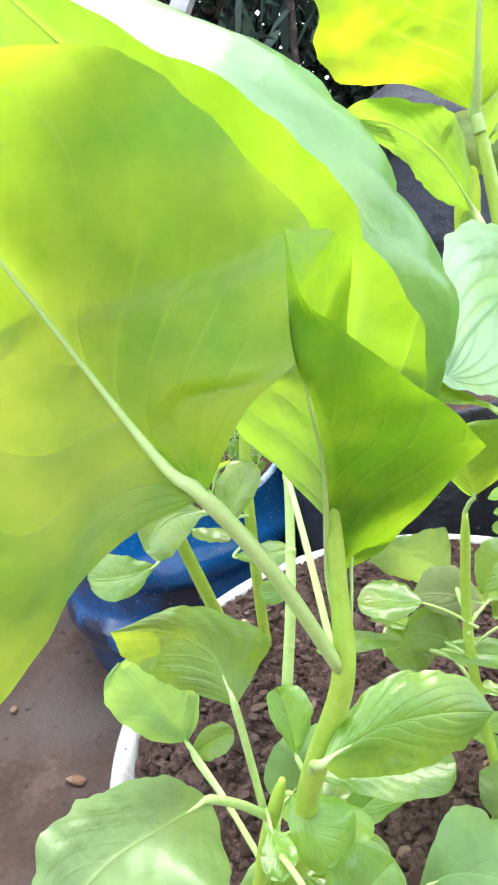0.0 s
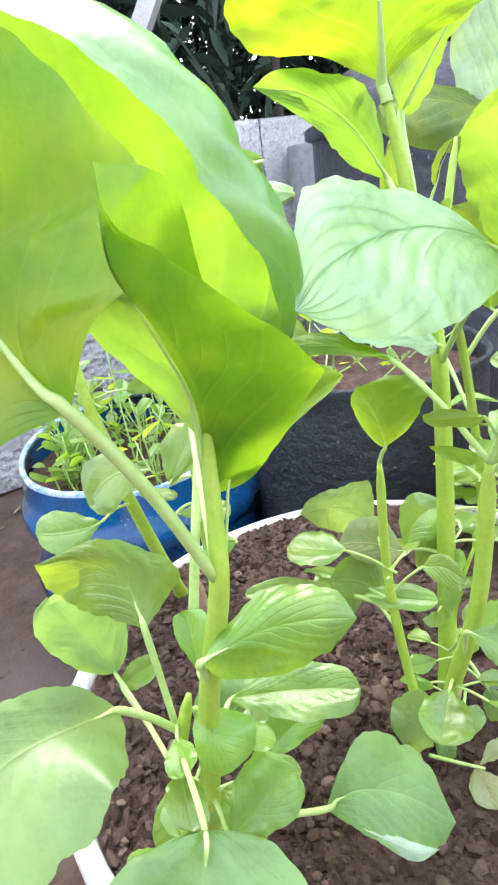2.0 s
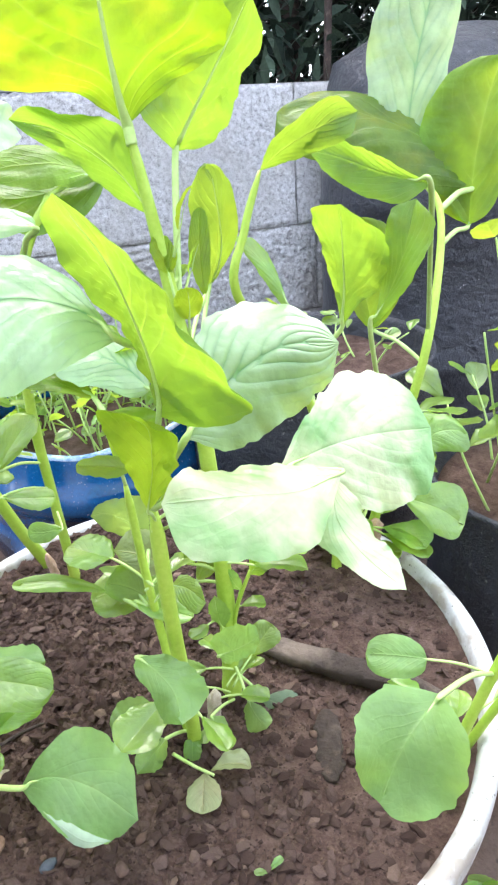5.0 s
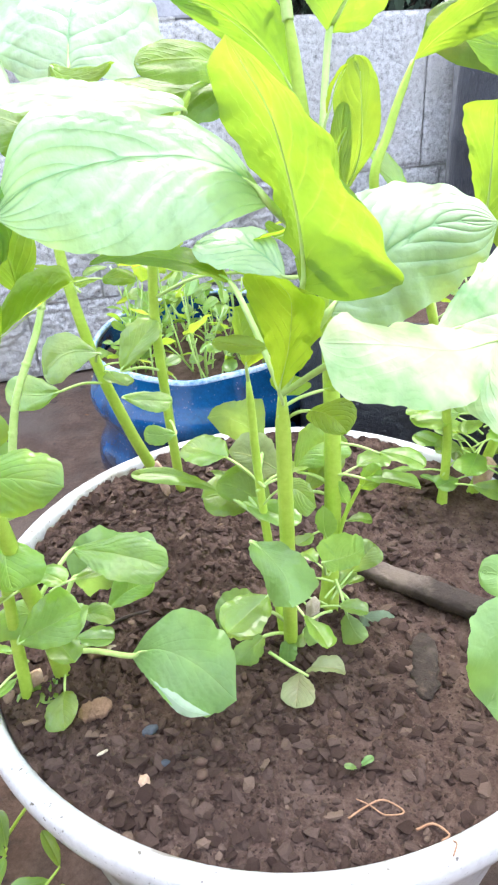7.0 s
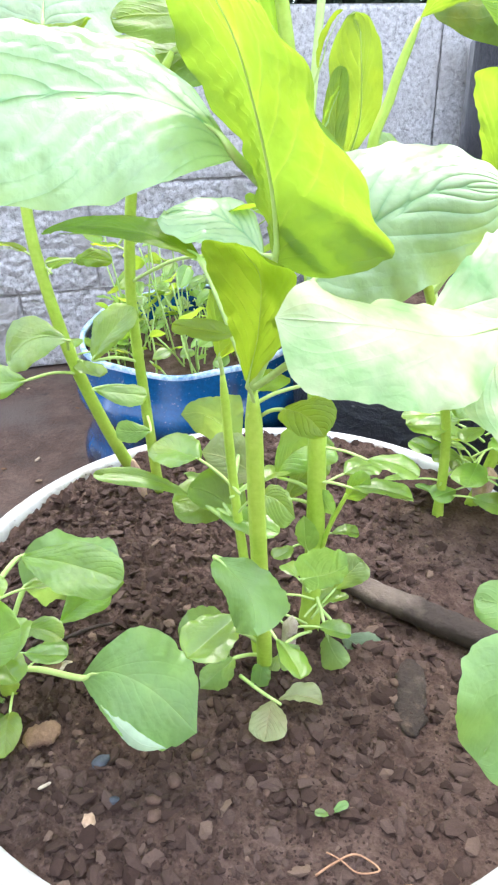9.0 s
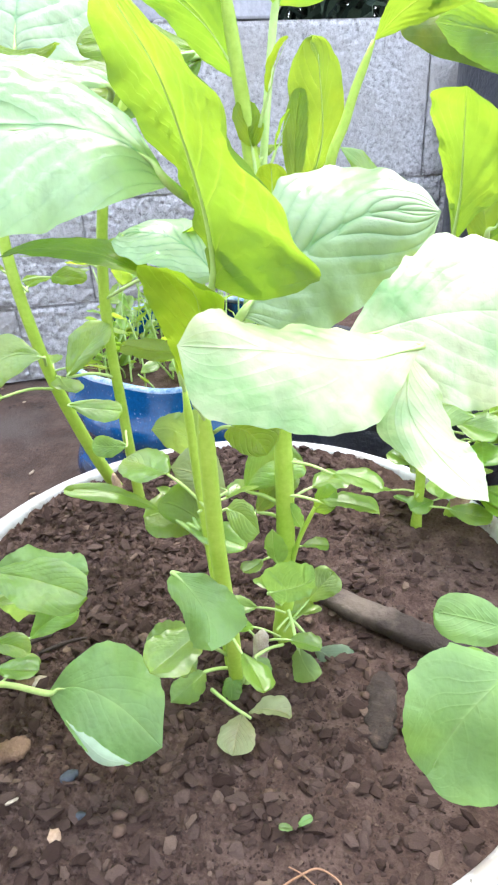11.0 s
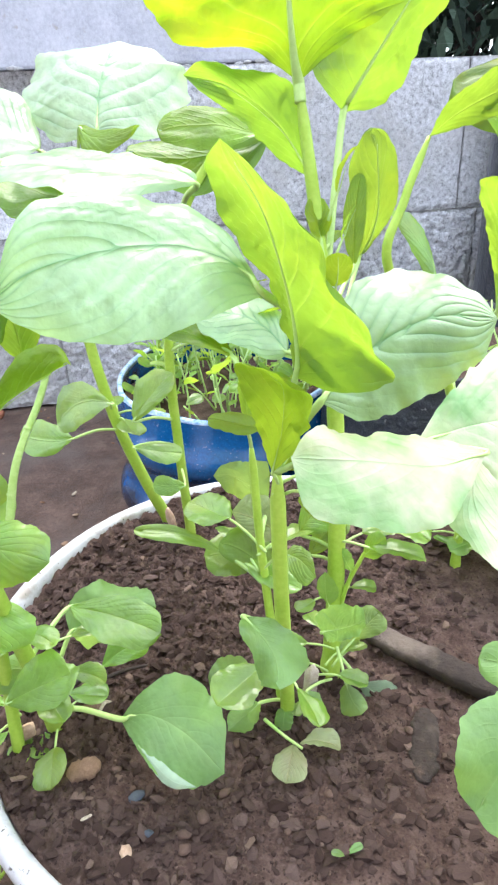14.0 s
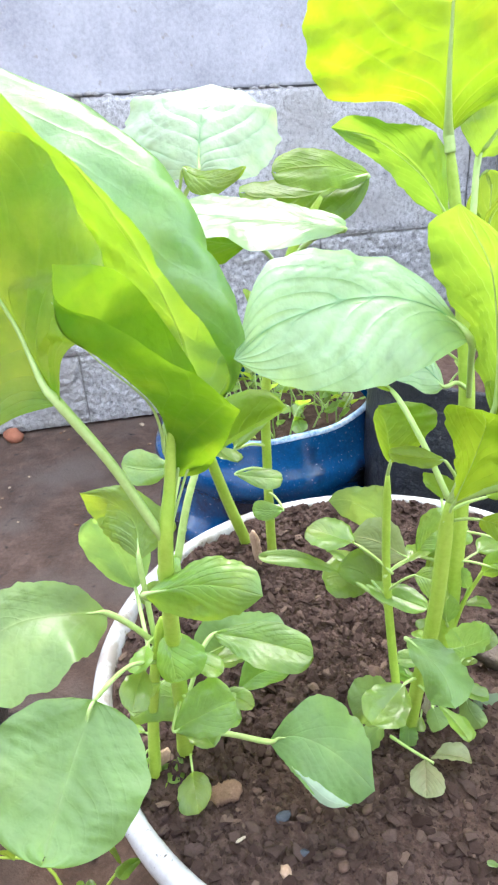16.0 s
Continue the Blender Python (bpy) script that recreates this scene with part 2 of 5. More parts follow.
POST = rough_surface("dark_cement_post", [(0.3, (0.12, 0.12, 0.125)), (0.7, (0.26, 0.26, 0.27))], 60, rough=0.9, bump=0.8, dist=0.003)
GREYPOST = rough_surface("weathered_board", [(0.3, (0.3, 0.28, 0.26)), (0.7, (0.5, 0.47, 0.44))], 20, rough=0.85, bump=0.4)
WOOD = rough_surface("dark_wet_wood", [(0.3, (0.025, 0.017, 0.014)), (0.55, (0.045, 0.03, 0.024)), (0.72, (0.15, 0.10, 0.075))], 55, rough=0.75, bump=1.0, fine=5, dist=0.006, stain=(34, 0.55, 0.72, (0.16, 0.122, 0.10)))
BARK = rough_surface("pale_bark_chip", [(0.3, (0.3, 0.18, 0.12)), (0.7, (0.62, 0.45, 0.33))], 70, rough=0.8, bump=0.6)
PAPERY = rough_surface("papery_husk", [(0.3, (0.30, 0.22, 0.17)), (0.55, (0.52, 0.45, 0.36)), (0.75, (0.68, 0.62, 0.52))], 120, rough=0.85, bump=1.0, dist=0.002)
BRICK = rough_surface("red_brick_piece", [(0.3, (0.25, 0.09, 0.05)), (0.7, (0.42, 0.17, 0.1))], 40, rough=0.9, bump=0.6)
ROOTLET = rough_surface("dry_rootlet", [(0.3, (0.22, 0.11, 0.06)), (0.7, (0.42, 0.25, 0.16))], 120, rough=0.85, bump=0.4)
PEBBLE = rough_surface("brown_pebble", [(0.3, (0.05, 0.028, 0.02)), (0.7, (0.13, 0.077, 0.057))], 60, rough=0.8, bump=0.4)
FAR_LEAF = rough_surface("dark_tree_leaf", [(0.3, (0.012, 0.022, 0.010)), (0.7, (0.045, 0.075, 0.03))], 6, rough=0.5, bump=0.1)


def island_material(name, stops, rough=0.85):
    """Loose bits: each one its own shade."""
    m, n, l, p = nodes_of(name)
    g = n.new("ShaderNodeNewGeometry")
    r = ramp(n, stops)
    l.new(g.outputs["Random Per Island"], r.inputs[0])
    t = n.new("ShaderNodeTexNoise")
    t.inputs["Scale"].default_value, t.inputs["Detail"].default_value = 300, 6
    mx = n.new("ShaderNodeMixRGB")
    mx.blend_type = "MULTIPLY"
    mx.inputs[0].default_value = 0.6
    l.new(r.outputs[0], mx.inputs[1])
    l.new(t.outputs[0], mx.inputs[2])
    l.new(mx.outputs[0], p.inputs["Base Color"])
    p.inputs["Roughness"].default_value = rough
    p.inputs["Specular IOR Level"].default_value = 0.15
    b = n.new("ShaderNodeBump")
    b.inputs["Strength"].default_value, b.inputs["Distance"].default_value = 0.5, 0.001
    l.new(t.outputs[0], b.inputs["Height"])
    l.new(b.outputs[0], p.inputs["Normal"])
    return m


CHIP = island_material("soil_crumbs", [(0.0, (0.040, 0.022, 0.018)), (0.5, (0.077, 0.048, 0.040)), (0.93, (0.118, 0.078, 0.066)), (0.998, (0.22, 0.15, 0.115))])
LITTER = island_material("dry_litter", [(0.0, (0.3, 0.17, 0.1)), (0.5, (0.5, 0.36, 0.24)), (1.0, (0.66, 0.56, 0.42))])
TREE = island_material("dark_tree_leaves", [(0.0, (0.020, 0.034, 0.027)), (0.6, (0.065, 0.10, 0.072)), (1.0, (0.15, 0.22, 0.15))], 0.45)


# ---- building helpers ----
def mesh_object(name, bm, material, smooth=True):
    me = bpy.data.meshes.new(name)
    bm.normal_update()
    bm.to_mesh(me)
    bm.free()
    for f in me.polygons:
        f.use_smooth = smooth
    me.materials.append(material)
    return new(name, me)


def part(name, bm, material, parent, label="", smooth=True):
    ob = mesh_object(name, bm, material, smooth)
    ob.parent = parent
    if label:
        ob["label"] = label
    return ob


def box(bm, size, m, bevel=0.0, cuts=0):
    g = bmesh.ops.create_cube(bm, size=1.0, matrix=m @ Matrix.Diagonal((*size, 1)))
    if bevel:
        es = list({e for v in g["verts"] for e in v.link_edges})
        bmesh.ops.bevel(bm, geom=es, offset=bevel, segments=2, affect="EDGES")
    return bm


def lathe(bm, profile, segments=72, wobble=0.0, seed=0.0, close=False):
    """Turn (radius, height) pairs round the z axis."""
    rings = []
    for k, (r, z) in enumerate(profile):
        ring = []
        for i in range(segments):
            a = 2 * math.pi * i / segments
            w = wobble * noise.noise((1.5 * math.cos(a) + seed, 1.5 * math.sin(a), z * 9 + seed))
            ring.append(bm.verts.new(((r + w) * math.cos(a), (r + w) * math.sin(a), z)))
        rings.append(ring)
    for a, b in zip(rings, rings[1:]):
        for i in range(segments):
            j = (i + 1) % segments
            bm.faces.new((a[i], a[j], b[j], b[i]))
    if close:
        bm.faces.new(rings[-1])
        bm.faces.new(list(reversed(rings[0])))
    return bm


def smooth_path(points, n):
    """Catmull-Rom through the points."""
    p = [Vector(q) for q in points]
    p = [p[0] * 2 - p[1]] + p + [p[-1] * 2 - p[-2]]
    out = []
    for i in range(1, len(p) - 2):
        for k in range(n):
            t = k / n
            a, b, c, d = p[i - 1:i + 3]
            out.append(0.5 * ((2 * b) + (c - a) * t + (2 * a - 5 * b + 4 * c - d) * t * t + (3 * b - a - 3 * c + d) * t ** 3))
    return out + [p[-2]]


def tube(bm, points, r0, r1, sides=10, n=8, ribs=0.0, swell=0.0, profile=None):
    path = smooth_path(points, n) if len(points) > 2 else [Vector(points[0]).lerp(Vector(points[1]), k / n) for k in range(n + 1)]
    rings, side = [], None
    for k, q in enumerate(path):
        t = (path[min(k + 1, len(path) - 1)] - path[max(k - 1, 0)]).normalized()
        if side is None:
            side = t.orthogonal().normalized()
        side = (side - t * side.dot(t)).normalized()
        up = t.cross(side)
        f = k / (len(path) - 1)
        r = profile(f) if profile else r0 + (r1 - r0) * f
        r *= 1 + swell * math.exp(-(f / 0.06) ** 2) + swell * math.exp(-((1 - f) / 0.06) ** 2)
        ring = []
        for i in range(sides):
            a = 2 * math.pi * i / sides
            rr = r * (1 + ribs * math.cos(5 * a))
            ring.append(bm.verts.new(q + rr * (math.cos(a) * side + math.sin(a) * up)))
        rings.append(ring)
    for a, b in zip(rings, rings[1:]):
        for i in range(sides):
            j = (i + 1) % sides
            bm.faces.new((a[i], a[j], b[j], b[i]))
    bm.faces.new(list(reversed(rings[0])))
    bm.faces.new(rings[-1])
    return bm


def empty(name, place, label, category, group=""):
    e = new(name)
    e.location = place
    e.empty_display_size = 0.05
    return tagged(e, label, category, group)


def at(ob_empty, v):
    return Vector(v) - Vector(ob_empty.location)


# ---- the setting ----
def build_ground():
    bm = bmesh.new()
    n = 60
    grid = {}
    for i in range(n + 1):
        for j in range(n + 1):
            x = (i / n * 2 - 1)
            y = (j / n * 2 - 1)
            x, y = 30 * x * abs(x) ** 1.6, 30 * y * abs(y) ** 1.6
            z = 0.006 * noise.noise((x * 4, y * 4, 0)) + 0.003 * noise.noise((x * 15, y * 15, 3))
            grid[i, j] = bm.verts.new((x, y, z - 0.004))
    for i in range(n):
        for j in range(n):
            bm.faces.new((grid[i, j], grid[i + 1, j], grid[i + 1, j + 1], grid[i, j + 1]))
    return tagged(mesh_object("ground", bm, GROUND), "damp brown trodden earth floor with grey patches", "ground", kind="structure")


build_ground()

WALL_TURN = 31.7          # degrees that the yard wall turns from the x axis
WALL_FOOT = Vector((-0.968, 0.678, 0))
U = Vector((math.cos(radians(WALL_TURN)), math.sin(radians(WALL_TURN)), 0))
NRM = Vector((-U.y, U.x, 0))  # points behind the wall
COURSE, BLOCK, THICK, WALL_TOP = 0.195, 0.40, 0.12, 0.672


def on_wall(s, depth, z):
    return WALL_FOOT + U * s + NRM * depth + Vector((0, 0, z))


def rough_block(wall, s, w, z0, z1, relief, push):
    """One block with a broken, pitted face."""
    bm = bmesh.new()
    gap = 0.0015
    near = -0.5 < s < 1.3
    nx, nz = (int(w / 0.0048), int((z1 - z0) / 0.0048)) if near else (6, 3)
    rows = []
    for j in range(nz + 1):
        row = []
        for i in range(nx + 1):
            a, z = s + gap + (w - 2 * gap) * i / nx, z0 + gap + (z1 - z0 - 2 * gap) * j / nz
            e = min(i, nx - i, j, nz - j)
            d = push + (0.004 if e == 0 else 0.001 if e == 1 else 0)
            d += relief * (0.5 * noise.noise((a * 30, z * 38, s)) + 0.6 * noise.noise((a * 75, z * 95, 3)) + 0.9 * noise.noise((a * 120, z * 165, 7))) + relief * 1.2 * max(0, noise.noise((a * 60, z * 60, 11)) - 0.25)
            row.append(bm.verts.new(on_wall(a, d, z)))
        rows.append(row)
    for j in range(nz):
        for i in range(nx):
            bm.faces.new((rows[j][i], rows[j][i + 1], rows[j + 1][i + 1], rows[j + 1][i]))
    back = [bm.verts.new(on_wall(a, THICK, z)) for a, z in ((s + gap, z0 + gap), (s + w - gap, z0 + gap), (s + w - gap, z1 - gap), (s + gap, z1 - gap))]
    edges = (rows[0], [r[-1] for r in rows], list(reversed(rows[-1])), [r[0] for r in reversed(rows)])
    for k, edge in enumerate(edges):
        bm.faces.new([back[k]] + edge + [back[(k + 1) % 4]])
    bm.faces.new(back)
    return part("concrete_block", bm, CONCRETE, wall)


def build_wall():
    wall = mesh_object("wall_north", box(bmesh.new(), (3.6, THICK - 0.006, WALL_TOP - 0.006),
                       Matrix.Translation(on_wall(-0.42, THICK / 2 + 0.005, WALL_TOP / 2 - 0.003)) @ pose(0, 0, 0, 0, 0, WALL_TURN)), MORTAR, False)
    tagged(wall, "low grey concrete block wall with rough mortar joints", "wall", kind="structure")
    heights = [(0.0, 0.165), (0.165, 0.373), (0.373, WALL_TOP)]
    for row, (z0, z1) in enumerate(heights):
        s = -2.2 + (0.17 if row % 2 else 0.0)
        while s < 1.35:
            w = BLOCK if row < 2 else 0.83
            rough_block(wall, s, w, z0, z1, 0.0062 if row < 2 else 0.0022, random.uniform(-0.002, 0.002))
            s += w
    return wall


build_wall()


def build_upper_slab():
    """A rendered panel that stands on the block wall and ends in a leaning edge."""
    bm = bmesh.new()
    z0, z1 = WALL_TOP + 0.002, 1.45
    s_end0, s_end1 = 0.80, 0.65
    front, back = 0.022, 0.10
    c = [(-1.9, front, z0), (s_end0, front, z0), (s_end1, front, z1), (-1.9, front, z1)]
    f = [bm.verts.new(on_wall(*q)) for q in c]
    b = [bm.verts.new(on_wall(q[0], back, q[2])) for q in c]
    bm.faces.new(f)
    bm.faces.new(list(reversed(b)))
    for i in range(4):
        j = (i + 1) % 4
        bm.faces.new((f[j], f[i], b[i], b[j]))
    ob = mesh_object("rendered_panel", bm, PLASTER, False)
    bv = ob.modifiers.new("worn_edge", "BEVEL")
    bv.width, bv.segments = 0.006, 2
    tagged(ob, "pale grey cement-rendered panel with small pits on the block wall", "wall panel")
    # rough mortar bed along its foot
    bm = bmesh.new()
    for k in range(150):
        s = -1.9 + k * 0.0175 + random.uniform(-.004, .004)
        g = bmesh.ops.create_icosphere(bm, subdivisions=1, radius=random.uniform(0.005, 0.011), matrix=Matrix.Translation(on_wall(s, 0.012 + random.uniform(0, .01), WALL_TOP + random.uniform(-.004, .004))) @ Matrix.Diagonal((1.4, 1.2, .6, 1)))
    tagged(mesh_object("mortar_bed", bm, MORTAR), "rough grey mortar bed under the rendered panel", "mortar", kind="structure")
    # leaning board at the panel's end
    bm = bmesh.new()
    a, b2 = on_wall(0.77, 0.06, WALL_TOP), on_wall(1.16, 0.07, 1.25)
    tube(bm, [a, (a + b2) / 2 + Vector((0, 0, 0.005)), b2], 0.026, 0.024, sides=4, n=4)
    tagged(mesh_object("leaning_board", bm, GREYPOST, False), "weathered grey board leaning at the end of the panel", "board")


build_upper_slab()


def white_tub():
    tub = empty("plastic_tub", (0, 0, 0), "round white scuffed plastic tub filled with dark soil", "plant pot")
    R, Z = 0.2024, 0.256
    prof = [(0.0, 0.003), (0.150, 0.003), (0.156, 0.010), (0.190, Z - 0.022), (0.1945, Z - 0.020), (0.2015, Z - 0.018), (R, Z - 0.012), (R, Z - 0.004), (R - 0.003, Z), (R - 0.008, Z + 0.0005), (R - 0.0112, Z - 0.003), (R - 0.0125, Z - 0.012), (0.176, Z - 0.10), (0.150, 0.02), (0.0, 0.02)]
    bm = bmesh.new()
    lathe(bm, prof, 128, 0.0012, 4.0)
    part("tub_wall", bm, WHITE, tub)
    # soil heaped a little towards the back
    bm = bmesh.new()
    rings, seg = 180, 520
    rr = []
    for k in range(rings + 1):
        r = 0.1895 * k / rings
        ring = []
        for i in range(seg if k else 1):
            a = 2 * math.pi * i / seg
            ring.append(bm.verts.new((r * math.cos(a), r * math.sin(a), soil_height(r * math.cos(a), r * math.sin(a)))))
        rr.append(ring)
    for i in range(seg):
        bm.faces.new((rr[0][0], rr[1][i], rr[1][(i + 1) % seg]))
    for a, b in zip(rr[1:], rr[2:]):
        for i in range(seg):
            j = (i + 1) % seg
            bm.faces.new((a[i], b[i], b[j], a[j]))
    part("soil", bm, SOIL, tub, "dark brown crumbly potting soil")
    return tub


def soil_height(x, y):
    base = 0.243 + 0.05 * max(0.0, y) * (1 - max(0, x) * 1.5) - 0.004 * math.exp(-((x - 0.1) ** 2 + (y + 0.03) ** 2) / 0.003)
    base = min(base, 0.252)
    rough = 0.62 + 0.38 * max(-1, min(1, (-(x - 0.02) * 14 + y * 6)))    # coarse crumbs to one side, rained flat on the other
    lump = 0.0035 * noise.noise((x * 30, y * 30, 1))
    for f, a in ((75, 0.0042), (150, 0.0036), (290, 0.0026)):
        lump += rough * a * (1 - 2 * abs(noise.noise((x * f, y * f, f))))
    return base + lump - 0.002


white_tub()


def blue_drum():
    d = empty("blue_drum", (-0.24, 0.455, 0), "cut-down scuffed blue plastic drum with raised hoops, planted with seedlings", "plant pot")
    Z = 0.255
    prof = [(0.0, 0.004), (0.146, 0.004), (0.154, 0.012), (0.156, 0.055), (0.160, 0.066), (0.167, 0.074), (0.1705, 0.084), (0.1705, 0.094), (0.167, 0.104), (0.160, 0.112), (0.1565, 0.124), (0.1555, 0.150), (0.159, 0.160), (0.166, 0.168), (0.1695, 0.177), (0.1695, 0.187), (0.166, 0.196), (0.160, 0.204), (0.158, 0.222), (0.154, Z - 0.012), (0.1545, Z - 0.004), (0.1530, Z), (0.1490, Z), (0.1480, Z - 0.006), (0.154, 0.22), (0.152, 0.15), (0.145, 0.02), (0, 0.02)]
    bm = bmesh.new()
    lathe(bm, prof, 96, 0.004, 9.0)
    for v in bm.verts:   # hand-cut rim, higher at the back
        if v.co.z > 0.2:
            v.co.z += (v.co.z - 0.2) / 0.055 * (0.012 * v.co.y / 0.15 + 0.004 * noise.noise((v.co.x * 14, v.co.y * 14, 0)))
    part("drum_wall", bm, BLUE, d)
    bm = bmesh.new()
    lathe(bm, [(0.1548, Z - 0.004), (0.1540, Z + 0.0012), (0.1485, Z + 0.0014), (0.1472, Z - 0.005), (0.1490, Z - 0.003), (0.1530, Z - 0.002), (0.1548, Z - 0.004)], 96, 0.004, 9.0)
    for v in bm.verts:
        v.co.z += (v.co.z - 0.2) / 0.055 * (0.012 * v.co.y / 0.15 + 0.004 * noise.noise((v.co.x * 14, v.co.y * 14, 0)))
    part("rim", bm, BLUE_WORN, d, "whitish scuffed cut edge")
    bm = bmesh.new()
    disc(bm, 0.150, 0.222, 0.006)
    part("soil", bm, SOIL, d, "brown soil with litter")
    return d


def disc(bm, radius, z, rough, rings=16, seg=56):
    rr = []
    for k in range(rings + 1):
        r = radius * k / rings
        rr.append([bm.verts.new((r * math.cos(2 * math.pi * i / seg), r * math.sin(2 * math.pi * i / seg),
                   z + rough * noise.noise((r * math.cos(2 * math.pi * i / seg) * 40, r * math.sin(2 * math.pi * i / seg) * 40, z * 7)))) for i in range(seg if k else 1)])
    for i in range(seg):
        bm.faces.new((rr[0][0], rr[1][i], rr[1][(i + 1) % seg]))
    for a, b in zip(rr[1:], rr[2:]):
        for i in range(seg):
            j = (i + 1) % seg
            bm.faces.new((a[i], b[i], b[j], a[j]))


blue_drum()


def black_bag(place, radius, height, label):
    p = empty("grow_bag", (*place, 0), label, "plant pot", "black grow bags")
    bm = bmesh.new()
    h = height
    prof = [(0, 0.003), (radius * 0.92, 0.003), (radius * 0.97, 0.02), (radius, h * 0.3), (radius * 1.01, h * 0.6), (radius, h * 0.9), (radius * 0.99, h - 0.008), (radius * 1.02, h), (radius * 1.0, h + 0.003), (radius * 0.97, h - 0.003), (radius * 0.96, h * 0.8), (radius * 0.95, 0.03), (0, 0.03)]
    lathe(bm, prof, 80, 0.010, place[0] * 7)
    part("bag_wall", bm, BLACK, p)
    bm = bmesh.new()
    disc(bm, radius * 0.96, h - 0.03, 0.008)
    part("soil", bm, SOIL, p, "brown soil")
    return p


black_bag((0.06, 0.44), 0.15, 0.33, "black plastic grow bag with creased sides full of soil")
black_bag((0.33, 0.24), 0.14, 0.27, "black plastic grow bag with a rolled rim holding leafy plants")


def tall_black_drum():
    d = empty("black_drum", (0.24, 0.86, 0), "tall dull black plastic drum beside the yard wall", "drum")
    bm = bmesh.new()
    lathe(bm, [(0, 0.004), (0.17, 0.004), (0.178, 0.02), (0.18, 0.2), (0.184, 0.21), (0.18, 0.22), (0.18, 0.45), (0.184, 0.46), (0.18, 0.47), (0.178, 0.60), (0.16, 0.66), (0.10, 0.69), (0, 0.695)], 80, 0.004, 2)
    part("drum_body", bm, BLACK, d)
    bm = bmesh.new()
    lathe(bm, [(0.184, 0.588), (0.190, 0.592), (0.190, 0.606), (0.182, 0.610), (0.176, 0.606), (0.178, 0.590), (0.184, 0.588)], 80, 0.002, 2)
    part("hoop", bm, BLACK, d, "dull black clamping hoop")
    return d


tall_black_drum()


def black_pot():
    p = empty("flower_pot", (-0.492, -0.094, 0), "black flared plastic pot standing on the yard floor", "plant pot")
    bm = bmesh.new()
    lathe(bm, [(0, 0.003), (0.132, 0.003), (0.138, 0.008), (0.156, 0.12), (0.172, 0.245), (0.179, 0.247), (0.180, 0.273), (0.176, 0.276), (0.170, 0.270), (0.166, 0.24), (0.15, 0.1), (0, 0.09)], 72, 0.003, 3)
    part("pot_wall", bm, BLACK, p)
    bm = bmesh.new()
    disc(bm, 0.166, 0.245, 0.006)
    part("soil", bm, SOIL, p, "brown soil")
    return p


black_pot()


def build_south_light_block():
    # added out of view: holds back front skylight so leaf undersides look backlit
    bm = box(bmesh.new(), (9.0, 0.15, 2.0), Matrix.Translation((0, -1.5, 0.99)))
    return tagged(mesh_object("south_light_block", bm, MORTAR, False), "plain grey unseen wall added to block skylight from the south", "wall", kind="structure")


build_south_light_block()


# ---- plants ----
STEMS = {}


def stem(plant, points, r0, r1):
    pts = [at(plant, p) for p in points]
    bm = bmesh.new()
    tube(bm, pts, r0, r1, sides=15, n=10, ribs=0.06, profile=lambda f: (r0 + (r1 - r0) * f) * (1.12 if f < 0.04 else 1.0) * (1 if f < 0.93 else 1 - 0.5 * (f - 0.93) / 0.07))
    STEMS.setdefault(plant.name, []).extend(smooth_path(points, 8) if len(points) > 2 else [Vector(points[0]).lerp(Vector(points[1]), k / 8) for k in range(9)])
    return part("stem", bm, STEM, plant)


